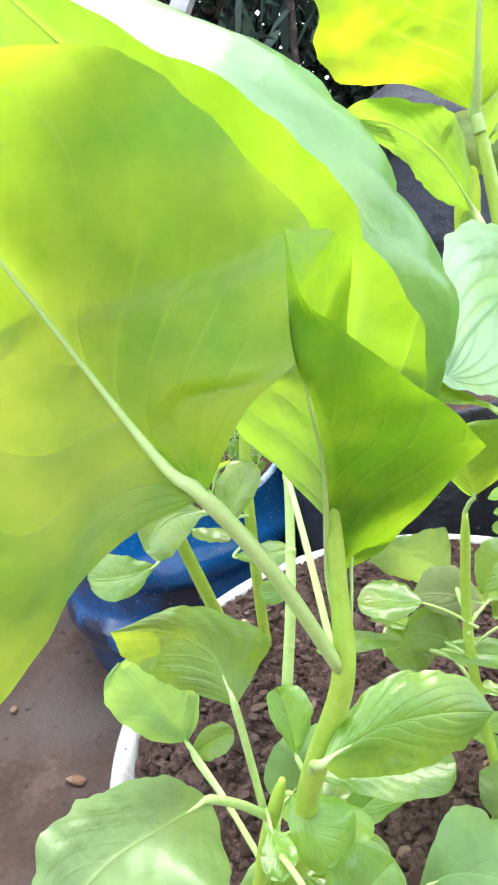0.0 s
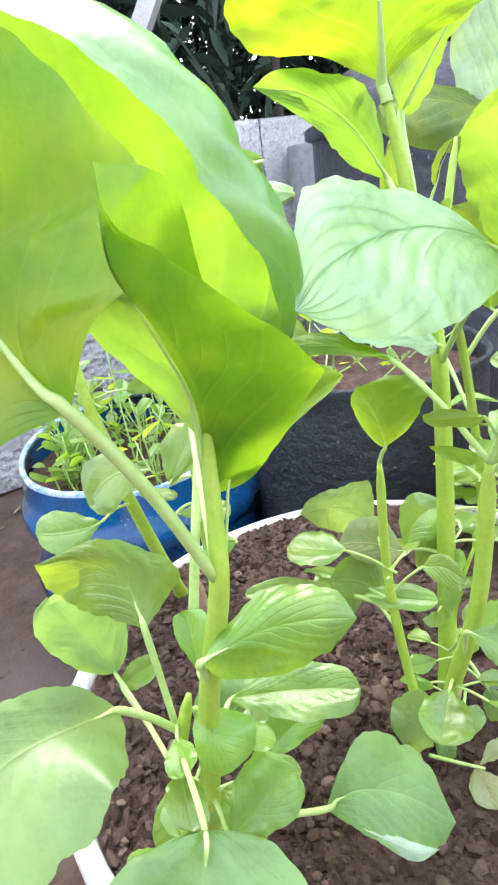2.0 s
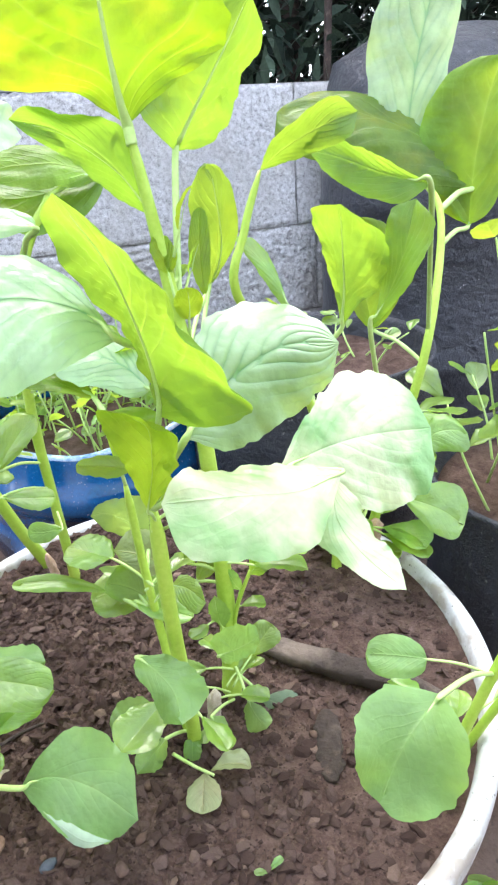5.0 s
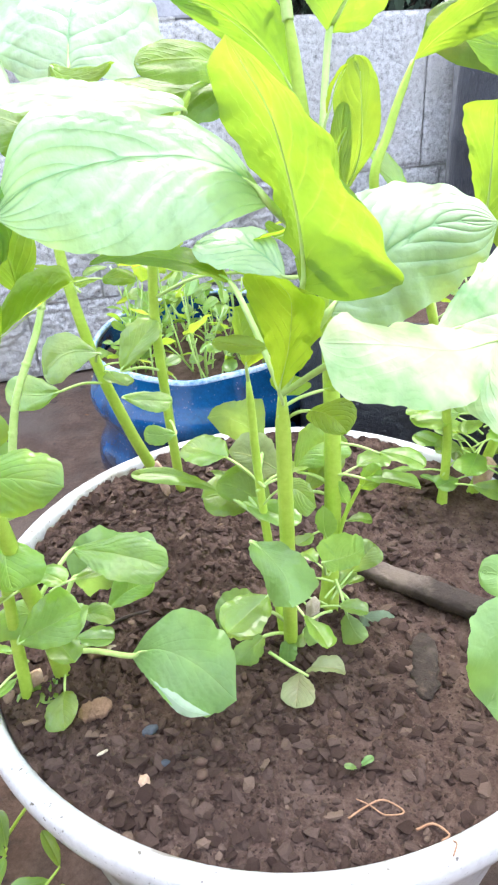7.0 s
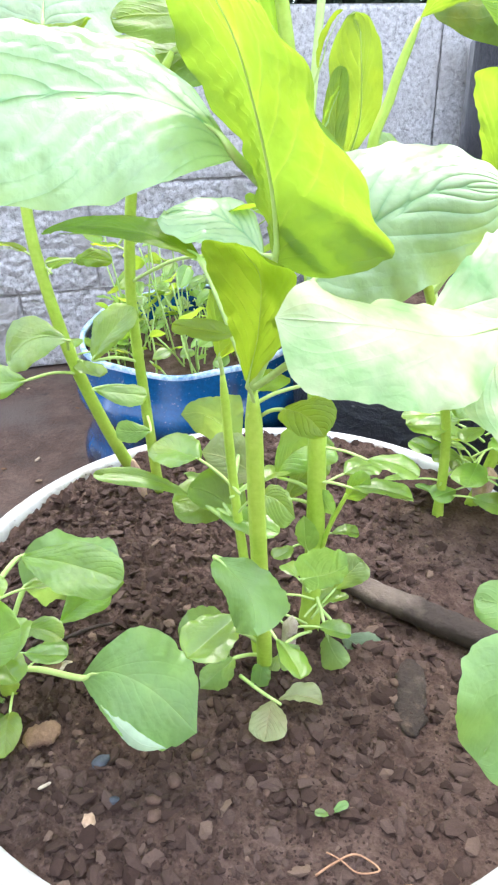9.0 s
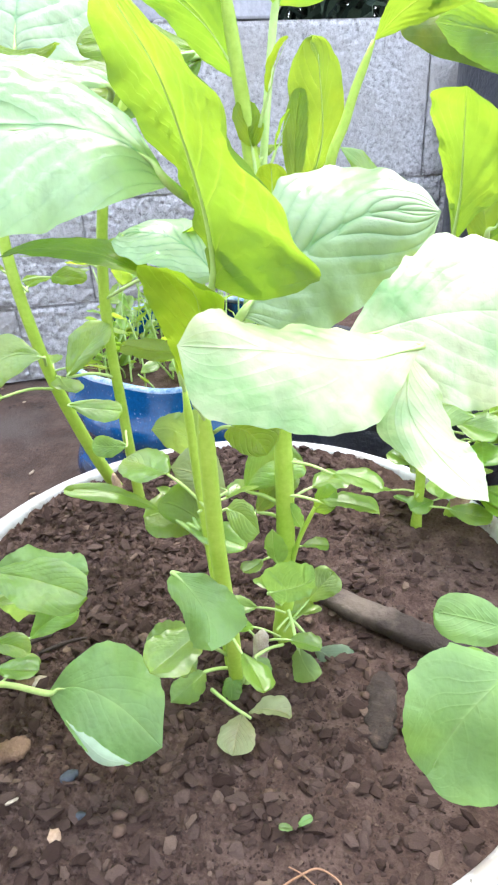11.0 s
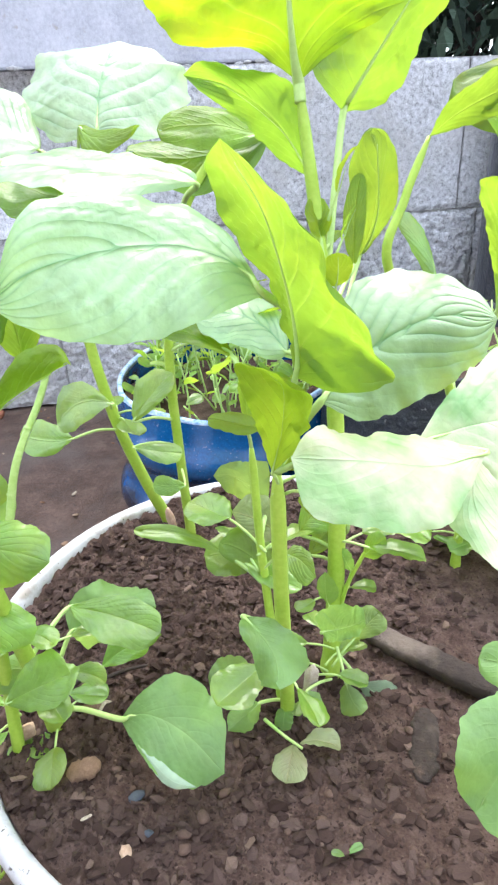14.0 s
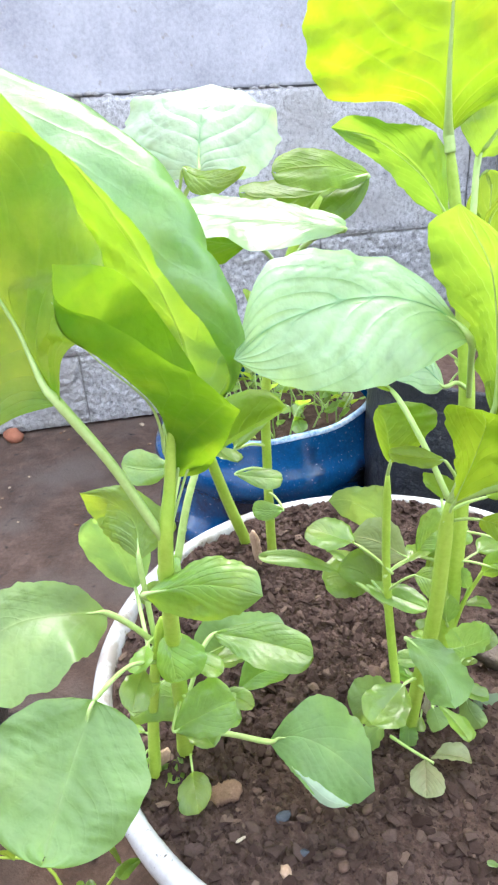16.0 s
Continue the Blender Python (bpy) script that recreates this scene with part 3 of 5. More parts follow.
def leaf(plant, base, tip, wl, wr, roll, al, ar, bow=0.0, bend=0.0, um=0.45, curl=0.0, material=None, petiole=True, foot=None, wave=1.0, thick=1.0, pucker=None, notch=None, point=None, pointl=None, irr=1.0, heel=None):
    """A blade from base to tip: half widths wl and wr, turned about its midrib by roll, each half tilted by al or ar degrees,
    the midrib bowed along its normal and bent sideways; curl rolls the right margin over."""
    o = Vector(plant.location)
    base, tip = Vector(base), Vector(tip)
    ax = tip - base
    ln = ax.length
    ax = ax / ln
    s0 = ax.cross(Vector((0, 0, 1))).normalized()
    n0 = s0.cross(ax)
    s = math.cos(radians(roll)) * s0 + math.sin(radians(roll)) * n0
    nv = s.cross(ax)
    pucker = (1.0 if base.z > 0.42 else 0.85) if pucker is None else pucker
    big = ln > 0.045
    nu, nw = (56, 11) if big else (30, 8)
    bm = bmesh.new()
    uvl = bm.loops.layers.uv.new("leaf")
    seed = base.x * 91 + base.y * 57 + tip.z * 33

    rl = random.Random(round(seed * 1000))
    low = base.z < 0.42 and ln < 0.09
    notch = (rl.uniform(0.03, 0.13) if low else 0.05) if notch is None else notch
    e = rl.uniform(0.65, 1.0) if low else 0.30 + 0.55 * um
    e = heel or e
    irr *= 1.5 if low else 1.0
    point = (rl.uniform(0.36, 0.52) if low else 0.45) if point is None else point

    def width(u, left):
        k = pointl if left and pointl else point
        return min(1.25, (max(u, 0.0) ** e) * (max(1 - u, 0.0) ** k) / ((um ** e) * ((1 - um) ** k)))

    rows, tags = [], []
    for i in range(nu + 1):
        u = i / nu
        c = base + ax * (ln * u) + 4 * u * (1 - u) * ln * (bow * nv + bend * s)
        row, tag = [], []
        for j in range(-nw, nw + 1):
            q = j / nw
            w, ang = (wl, al) if j < 0 else (wr, ar)
            sg = 11 if j < 0 else 23
            wid = w * width(u, j < 0) * (1 + irr * (0.10 * noise.noise((u * 3.1 + seed, sg, 0)) + 0.05 * noise.noise((u * 8.3 + seed, sg, 5))))
            h = abs(q) * wid
            d = math.cos(radians(ang)) * (s if j >= 0 else -s) + math.sin(radians(ang)) * nv
            drift = 0.085 * noise.noise((u * 2.6 + seed, 7 if q > 0 else -7, abs(q) * 1.5))
            ph = ((u - 0.55 * abs(q) ** 1.15 + drift) * 7.0) % 1.0
            tag.append((0.5 + 0.5 * q, u + drift))
            pillow = 1 - (2 * abs(ph - 0.5)) ** 2.6          # swells between the side veins
            lift = pucker * 0.07 * w * pillow * (0.15 + min(1, 1.6 * abs(q))) * (1 - abs(q) ** 5) * math.sin(math.pi * u) ** 0.4
            lift *= 1 if nv.z > 0 else -1
            lift += wave * 0.16 * w * q * q * noise.noise((u * 3.2 + seed, (2 if q > 0 else -2), seed * 0.3)) + wave * 0.06 * w * noise.noise((u * 4 + seed, q * 2.5, 1))
            lift += wave * 0.07 * w * abs(q) ** 3 * noise.noise((u * 9 + seed, (5 if q > 0 else -5), 2))
            lift += 0.16 * w * abs(q) * (1 - abs(q)) * (1 if nv.z > 0 else -1)
            p = c + d * h + nv * lift
            if curl and q > 0.60:
                f = min(1.0, (q - 0.60) / 0.10)
                fade = min(1, max(0, (0.97 - u) / 0.2))
                a = radians(abs(curl)) * f * fade + 1e-4
                rad = 0.10 * wid / radians(abs(curl))
                run, rise = rad * math.sin(a), rad * (1 - math.cos(a))
                rest = max(0.0, q - 0.70) * wid
                run, rise = run + rest * math.cos(a), rise + rest * math.sin(a)
                p = c + d * (0.60 * wid + run) + nv * (lift * (1 - f) + math.copysign(rise, curl))
            edge = 0.02 * ln * max(0, abs(q) - 0.8) * noise.noise((u * 14 + seed, q, 4)) * 4
            if u > 0.86:
                edge -= notch * ln * ((u - 0.86) / 0.14) ** 2 * math.exp(-(q / 0.3) ** 2)
            row.append(bm.verts.new(p + ax * edge - o))
        rows.append(row)
        tags.append(tag)
    for i in range(nu):
        for j in range(2 * nw):
            try:
                f = bm.faces.new((rows[i][j], rows[i][j + 1], rows[i + 1][j + 1], rows[i + 1][j]))
            except ValueError:
                continue
            for lo, (a, b) in zip(f.loops, ((i, j), (i, j + 1), (i + 1, j + 1), (i + 1, j))):
                lo[uvl].uv = tags[a][b]
    bmesh.ops.remove_doubles(bm, verts=bm.verts, dist=0.00002)
    sheet = part("leaf", bm, material or (LEAF if base.z > 0.42 else LEAF_MID), plant)
    # midrib and stalk
    if petiole:
        bm = bmesh.new()
        r = (0.0008 + 0.0115 * ln) * thick
        under = nv * (-1 if nv.z > 0 else 1)
        rib = [base + ax * (ln * u) + 4 * u * (1 - u) * ln * (bow * nv + bend * s) + under * r * k for u, k in ((0, 0), (0.18, 1.4), (0.45, 1.4), (0.9, 1.0))]
        pts = STEMS.get(plant.name, [])
        if foot is None and pts:
            foot = min(pts, key=lambda q: (q - base).length + 0.9 * max(0, q.z - base.z + 0.35 * (q - base).length))
        if foot is not None:
            foot = Vector(foot)
            d = (foot - base).length
            mid = foot.lerp(base, 0.5) + Vector((0, 0, 0.06 * d))
            path = [foot, mid, base] + rib[1:]
        else:
            path = rib
        cut = 0.0 if foot is None else 2 / (len(path) - 1)
        tube(bm, [p - o for p in path], r, r, sides=9, n=7, ribs=0.04, profile=lambda f: r * (0.9 - 0.1 * f / cut if f < cut else 0.12 + 0.5 * (1 - (f - cut) / (1 - cut)) ** 1.5 if cut else 0.5 * (1 - f) + 0.1))
        part("petiole", bm, RIB, sheet, "pale green leaf stalk and midrib")
    return sheet


def rail_curve(points, n):
    """n + 1 evenly spaced places on a smooth curve through the points."""
    path = smooth_path(points, 12)
    run = [0.0]
    for a, b in zip(path, path[1:]):
        run.append(run[-1] + (b - a).length)
    out, k = [], 0
    for i in range(n + 1):
        d = run[-1] * i / n
        while k < len(path) - 2 and run[k + 1] < d:
            k += 1
        f = (d - run[k]) / max(1e-9, run[k + 1] - run[k])
        out.append(path[k].lerp(path[k + 1], min(1.0, f)))
    return out


def blade(plant, base, tip, rails, rib=1, material=None, foot=None, pucker=1.0, wave=1.0, rough_edge=1.0, thick=1.0, camber=0.0, crease=False, notch=0.0, rib_side=None):
    """A broad leaf skinned over its margins and midrib: each rail runs from base to tip, the one numbered rib is the midrib."""
    o = Vector(plant.location)
    base, tip = Vector(base), Vector(tip)
    pucker *= 0.45 if material in (LEAF_LOW, LEAF_GREY) else 1.0
    nu, nw = 64, 12
    seed = base.x * 91 + base.y * 57 + tip.z * 33
    curves = [rail_curve([base] + list(r) + [tip], nu) for r in rails]
    last = len(rails) - 1
    bm = bmesh.new()
    uvl = bm.loops.layers.uv.new("leaf")
    rows, tags = [], []
    for i in range(nu + 1):
        u = i / nu
        across = smooth_path([c[i] for c in curves], 16)
        if crease:
            across = [curves[k // 16][i].lerp(curves[min(k // 16 + 1, last)][i], (k % 16) / 16) for k in range(16 * last + 1)]
        ahead = curves[rib][min(i + 1, nu)] - curves[rib][max(i - 1, 0)]
        wide = (across[-1] - across[0]).length
        row, tag = [], []
        for j in range(-nw, nw + 1):
            q = j / nw
            at_rail = rib + q * (last - rib) if q > 0 else rib + q * rib
            f = at_rail * 16
            k = min(int(f), len(across) - 2)
            p = across[k].lerp(across[k + 1], f - k)
            nv = ((across[k + 1] - across[k]).cross(ahead)).normalized() if wide > 1e-6 and ahead.length > 0 else Vector((0, 0, 1))
            up = 1 if nv.z > 0 else -1
            w = 0.5 * wide
            drift = 0.10 * noise.noise((u * 2.6 + seed, 7 if q > 0 else -7, abs(q) * 1.5))
            ph = ((u - 0.55 * abs(q) ** 1.15 + drift) * 7.0) % 1.0
            pillow = 1 - (2 * abs(ph - 0.5)) ** 2.6
            lift = pucker * 0.085 * w * (1 + 0.5 * noise.noise((u * 5 + seed, q * 2, 9))) * pillow * (0.15 + min(1, 1.6 * abs(q))) * (1 - abs(q) ** 5) * math.sin(math.pi * u) ** 0.4
            lift += 0.02 * w * pucker * noise.noise(p * 190)
            lift += (0.10 + camber) * w * abs(q) * (1 - abs(q))
            lift *= up
            lift += wave * 0.16 * w * q * q * noise.noise((u * 4.2 + seed, (2 if q > 0 else -2), seed * 0.3))
            lift += wave * 0.13 * w * abs(q) ** 3 * noise.noise((u * 11 + seed, (5 if q > 0 else -5), 2))
            out = (across[-1] - across[0]).normalized() * (1 if q > 0 else -1) if wide > 1e-6 else Vector()
            edge = rough_edge * abs(q) ** 6 * w * (0.09 * noise.noise((u * 9 + seed, q, 3)) + 0.06 * noise.noise((u * 23 + seed, q, 8)))
            if notch and u > 0.8:
                p = p - (tip - base) * (notch * ((u - 0.8) / 0.2) ** 2 * math.exp(-((q - 0.15) / 0.3) ** 2))
            row.append(bm.verts.new(p + nv * lift + out * edge - o))
            tag.append((0.5 + 0.5 * q, u + drift))
        rows.append(row)
        tags.append(tag)
    for i in range(nu):
        for j in range(2 * nw):
            f = bm.faces.new((rows[i][j], rows[i][j + 1], rows[i + 1][j + 1], rows[i + 1][j]))
            for lo, (a, b) in zip(f.loops, ((i, j), (i, j + 1), (i + 1, j + 1), (i + 1, j))):
                lo[uvl].uv = tags[a][b]
    bmesh.ops.remove_doubles(bm, verts=bm.verts, dist=0.00002)
    sheet = part("leaf", bm, material or LEAF, plant)
    length = sum((b - a).length for a, b in zip(curves[rib], curves[rib][1:]))
    r = (0.0008 + 0.0115 * length) * thick
    under = Vector(rib_side or (0, 0, -1))
    fade = 1.6 if rib_side else 4
    path = [curves[rib][int(nu * f)] + under * k * r for f, k in ((0, 0), (0.12, 0.8 if rib_side else -0.15), (0.35, 0.7), (0.7, 0.5), (0.92, 0.3))]
    pts = STEMS.get(plant.name, [])
    if foot is None and pts:
        foot = min(pts, key=lambda q: (q - base).length + 0.9 * max(0, q.z - base.z + 0.35 * (q - base).length))
    lead = 0
    if foot is not None:
        foot = Vector(foot)
        path = [foot, foot.lerp(base, 0.5) + Vector((0, 0, 0.06 * (foot - base).length))] + path
        lead = 2 / (len(path) - 1)
    bm = bmesh.new()
    tube(bm, [p - o for p in path], r, r, sides=9, n=7, ribs=0.04, profile=lambda f: r * (0.95 if f < lead else 0.08 + 0.87 * (1 - (f - lead) / (1 - lead)) ** fade))
    part("petiole", bm, RIB, sheet, "pale green leaf stalk and midrib")
    return sheet


center_plant = empty("amaranth_plant", (0.03, -0.04, 0.243), "tall green amaranth plant with broad pale leaves", "plant", "amaranth in the tub")
stem(center_plant, [(0.037, -0.018, 0.238), (0.038, -0.013, 0.30), (0.038, -0.014, 0.37), (0.0355, -0.0175, 0.445), (0.030, -0.017, 0.487), (0.0235, -0.0145, 0.53), (0.016, -0.0105, 0.571)], 0.0058, 0.0023)
stem(center_plant, [(0.0205, -0.053, 0.226), (0.025, -0.067, 0.29), (0.031, -0.088, 0.36), (0.033, -0.095, 0.43)], 0.0043, 0.0032)
stem(center_plant, [(0.016, -0.05, 0.238), (0.006, -0.04, 0.30), (0.001, -0.038, 0.35), (0.0, -0.042, 0.41)], 0.0028, 0.0022)
front_plant = empty("amaranth_plant", (-0.107, -0.115, 0.24), "leafy green amaranth plant with large drooping leaves near the tub rim", "plant", "amaranth in the tub")
stem(front_plant, [(-0.104, -0.112, 0.238), (-0.093, -0.126, 0.30), (-0.079, -0.147, 0.38), (-0.066, -0.164, 0.435), (-0.064, -0.158, 0.460), (-0.063, -0.153, 0.485)], 0.0050, 0.0016)
stem(front_plant, [(-0.113, -0.134, 0.238), (-0.108, -0.133, 0.29), (-0.098, -0.136, 0.34), (-0.088, -0.14, 0.375)], 0.0036, 0.0022)
rear_plant = empty("amaranth_plant", (-0.125, 0.088, 0.25), "slender green amaranth plant with broad glossy crown leaves", "plant", "amaranth in the tub")
stem(rear_plant, [(-0.138, 0.095, 0.245), (-0.145, 0.07, 0.31), (-0.155, 0.055, 0.38), (-0.165, 0.055, 0.46), (-0.168, 0.08, 0.53)], 0.005, 0.003)
stem(rear_plant, [(-0.11, 0.08, 0.245), (-0.107, 0.07, 0.33), (-0.10, 0.058, 0.42), (-0.08, 0.05, 0.50), (-0.06, 0.06, 0.54)], 0.004, 0.0028)
right_plant = empty("amaranth_plant", (0.165, -0.055, 0.24), "young green amaranth plant with round leaves leaning over the tub rim", "plant", "amaranth in the tub")
stem(right_plant, [(0.162, -0.060, 0.236), (0.180, -0.055, 0.30), (0.205, -0.05, 0.38), (0.225, -0.04, 0.45)], 0.0029, 0.0024)
stem(right_plant, [(0.173, -0.046, 0.236), (0.20, -0.045, 0.30), (0.235, -0.05, 0.37)], 0.0026, 0.0020)
back_plant = empty("amaranth_plant", (0.115, 0.12, 0.25), "green amaranth plant with upright leaves at the back of the tub", "plant", "amaranth in the tub")
stem(back_plant, [(0.101, 0.11, 0.243), (0.098, 0.112, 0.32), (0.078, 0.085, 0.42), (0.051, 0.032, 0.485), (0.056, 0.036, 0.518), (0.064, 0.049, 0.546)], 0.0036, 0.0018)
stem(back_plant, [(0.122, 0.13, 0.243), (0.14, 0.135, 0.32), (0.165, 0.145, 0.42), (0.175, 0.19, 0.50), (0.16, 0.215, 0.53)], 0.0042, 0.0021)

# a pale side stalk with small node scars
bm = bmesh.new()
pale = [at(front_plant, p) for p in ((-0.083, -0.127, 0.400), (-0.078, -0.119, 0.429), (-0.075, -0.100, 0.452), (-0.074, -0.088, 0.47))]
tube(bm, pale, 0.0019, 0.0014, sides=10, n=8, ribs=0.05)
for q in smooth_path(pale, 4)[2::4]:
    bmesh.ops.create_icosphere(bm, subdivisions=1, radius=0.0022, matrix=Matrix.Translation(q))
part("side_stalk", bm, SPROUT, front_plant, "pale thin side stalk with node scars")
blade(center_plant, (0.016, -0.010, 0.570), (0.016, -0.030, 0.655), [
    [(-0.009, -0.004, 0.584), (-0.035, -0.014, 0.586), (-0.043, -0.018, 0.594), (-0.044, -0.030, 0.603), (-0.035, -0.036, 0.630)],
    [(0.015, -0.016, 0.594), (0.015, -0.022, 0.625)],
    [(0.034, -0.008, 0.582), (0.050, -0.008, 0.590), (0.064, -0.012, 0.600), (0.062, -0.022, 0.625), (0.045, -0.030, 0.646)]],
    material=LEAF_YELLOW, pucker=0.6, thick=1.5, foot=(0.0175, -0.012, 0.562), rib_side=(0, -1, 0))  # top leaf
blade(center_plant, (0.019, 0.000, 0.531), (-0.038, -0.010, 0.576), [
    [(0.002, 0.002, 0.541), (-0.014, -0.008, 0.558), (-0.029, -0.012, 0.569)],
    [(0.004, -0.004, 0.555), (-0.016, -0.010, 0.570)],
    [(0.012, -0.001, 0.568), (-0.010, -0.019, 0.577), (-0.028, -0.014, 0.580)]], foot=(0.022, -0.014, 0.515), material=LEAF_DEEP)  # side leaf
blade(center_plant, (0.029, 0.016, 0.558), (0.068, 0.022, 0.618), [
    [(0.020, -0.002, 0.573), (0.017, 0.002, 0.587), (0.030, 0.006, 0.612)],
    [(0.040, 0.017, 0.575), (0.051, 0.017, 0.590)],
    [(0.043, 0.041, 0.562), (0.058, 0.044, 0.582), (0.070, 0.037, 0.603)]], thick=1.1, foot=(0.0305, -0.017, 0.480), material=LEAF_DEEP, rib_side=(0, -1, 0))  # high leaf
leaf(center_plant, (0.025, 0.080, 0.482), (0.034, 0.058, 0.551), 0.014, 0.019, -27, -1, -1, -0.06, -0.06, 0.60, material=LEAF_DEEP)  # narrow leaf
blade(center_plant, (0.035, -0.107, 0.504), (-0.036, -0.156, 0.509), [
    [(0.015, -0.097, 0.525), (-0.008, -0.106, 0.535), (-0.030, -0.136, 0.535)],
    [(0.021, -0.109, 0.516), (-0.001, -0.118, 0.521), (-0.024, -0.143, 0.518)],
    [(0.020, -0.130, 0.500), (0.000, -0.142, 0.495), (-0.022, -0.152, 0.500)]], material=LEAF_SKY_SHEEN, foot=(0.036, -0.019, 0.448), thick=0.8, wave=0.7, rough_edge=0.5)  # striped leaf
blade(center_plant, (0.045, -0.107, 0.476), (0.028, -0.121, 0.551), [
    [(0.040, -0.099, 0.487), (0.032, -0.102, 0.511), (0.020, -0.107, 0.529), (0.018, -0.112, 0.543)],
    [(0.045, -0.106, 0.492), (0.040, -0.116, 0.527)],
    [(0.060, -0.112, 0.474), (0.0765, -0.118, 0.480), (0.0785, -0.119, 0.484), (0.068, -0.133, 0.512), (0.047, -0.128, 0.537)]], material=LEAF_DEEP, thick=0.7, wave=1.0, rib_side=(0.2, -1, 0.3))  # twisted leaf
blade(center_plant, (0.035, -0.106, 0.436), (0.041, -0.127, 0.486), [
    [(0.034, -0.117, 0.460), (0.029, -0.122, 0.483)],
    [(0.040, -0.108, 0.456), (0.043, -0.114, 0.474)],
    [(0.050, -0.119, 0.456), (0.058, -0.130, 0.474), (0.052, -0.130, 0.482)]], material=LEAF, thick=0.5, wave=1.6, foot=(0.0335, -0.0955, 0.425))  # cone leaf
leaf(center_plant, (0.003, -0.066, 0.467), (-0.063, -0.067, 0.474), 0.015, 0.011, -175, -1, -1, -0.08, -0.05, 0.51, material=LEAF_SHADE)  # low dark leaf
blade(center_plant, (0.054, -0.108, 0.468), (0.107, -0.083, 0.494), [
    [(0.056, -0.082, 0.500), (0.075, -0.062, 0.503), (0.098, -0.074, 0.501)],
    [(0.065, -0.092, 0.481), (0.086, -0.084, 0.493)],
    [(0.069, -0.103, 0.461), (0.087, -0.092, 0.467), (0.103, -0.087, 0.480)]], material=LEAF_SKY_SHEEN, pucker=0.6)  # broad leaf
# next three blades carry the painted overexposed white
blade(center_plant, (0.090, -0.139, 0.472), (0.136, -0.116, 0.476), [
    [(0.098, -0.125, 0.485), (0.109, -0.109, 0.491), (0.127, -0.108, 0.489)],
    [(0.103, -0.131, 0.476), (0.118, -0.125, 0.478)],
    [(0.113, -0.141, 0.461), (0.128, -0.132, 0.458), (0.136, -0.126, 0.464)]], material=LEAF_OVERLIT, pucker=0.5)  # pale leaf
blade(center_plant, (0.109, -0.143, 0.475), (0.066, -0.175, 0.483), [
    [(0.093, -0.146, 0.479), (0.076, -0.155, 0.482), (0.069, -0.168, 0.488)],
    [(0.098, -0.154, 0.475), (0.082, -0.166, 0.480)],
    [(0.102, -0.167, 0.466), (0.084, -0.179, 0.470), (0.072, -0.181, 0.472)]], material=LEAF_OVERLIT, foot=(0.090, -0.138, 0.470), thick=0.6, pucker=0.4)  # bright leaf
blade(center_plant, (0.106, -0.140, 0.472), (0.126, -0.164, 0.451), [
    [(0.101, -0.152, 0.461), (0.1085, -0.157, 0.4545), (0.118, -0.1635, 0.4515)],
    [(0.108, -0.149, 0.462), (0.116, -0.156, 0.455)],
    [(0.113, -0.142, 0.4655), (0.1175, -0.147, 0.458), (0.124, -0.156, 0.455)]], material=LEAF_OVERLIT, foot=(0.100, -0.141, 0.472), thick=0.6, pucker=0.4)  # drooping bright leaf
blade(center_plant, (-0.001, -0.019, 0.361), (-0.040, -0.008, 0.368), [
    [(-0.002, -0.016, 0.386), (-0.020, -0.010, 0.382), (-0.034, -0.007, 0.376)],
    [(-0.014, -0.013, 0.369), (-0.028, -0.009, 0.371)],
    [(-0.011, -0.008, 0.350), (-0.028, -0.010, 0.358)]], material=LEAF_LOW)  # wing leaf
blade(center_plant, (0.020, -0.108, 0.362), (0.044, -0.129, 0.348), [
    [(0.022, -0.117, 0.364), (0.029, -0.120, 0.353), (0.033, -0.123, 0.342)],
    [(0.028, -0.112, 0.360), (0.038, -0.118, 0.354)],
    [(0.034, -0.106, 0.362), (0.049, -0.105, 0.347), (0.049, -0.120, 0.347)]], material=LEAF_LOW, notch=0.1, foot=(0.028, -0.080, 0.325), wave=1.8)  # base leaf
blade(center_plant, (0.014, -0.085, 0.298), (-0.006, -0.096, 0.290), [
    [(0.006, -0.082, 0.308), (-0.006, -0.084, 0.305), (-0.010, -0.091, 0.297)],
    [(0.006, -0.088, 0.296), (0.000, -0.092, 0.294)],
    [(0.014, -0.087, 0.284), (0.008, -0.090, 0.279), (-0.001, -0.094, 0.281)]], material=LEAF_LOW, notch=0.14, foot=(0.021, -0.058, 0.262), wave=1.5)  # base leaf
blade(center_plant, (0.010, -0.070, 0.262), (-0.003, -0.088, 0.254), [
    [(0.005, -0.073, 0.264), (-0.006, -0.079, 0.257)],
    [(0.004, -0.077, 0.258)],
    [(0.008, -0.069, 0.248), (0.005, -0.079, 0.246)]], material=LEAF_LOW, foot=(0.020, -0.054, 0.25))  # base leaf
blade(center_plant, (0.040, -0.051, 0.307), (0.061, -0.039, 0.312), [
    [(0.037, -0.052, 0.321), (0.051, -0.048, 0.327), (0.059, -0.039, 0.320)],
    [(0.048, -0.047, 0.309), (0.055, -0.043, 0.310)],
    [(0.045, -0.049, 0.300), (0.055, -0.042, 0.300), (0.061, -0.039, 0.305)]], material=LEAF_LOW, foot=(0.036, -0.024, 0.275))  # base leaf
blade(center_plant, (0.057, -0.023, 0.246), (0.073, -0.030, 0.232), [
    [(0.060, -0.026, 0.238), (0.066, -0.029, 0.232)],
    [(0.066, -0.023, 0.240)],
    [(0.073, -0.014, 0.244), (0.081, -0.016, 0.238), (0.079, -0.024, 0.234)]], material=LEAF_GREY, notch=0.1, foot=(0.042, -0.020, 0.262), rough_edge=1.6)  # base leaf
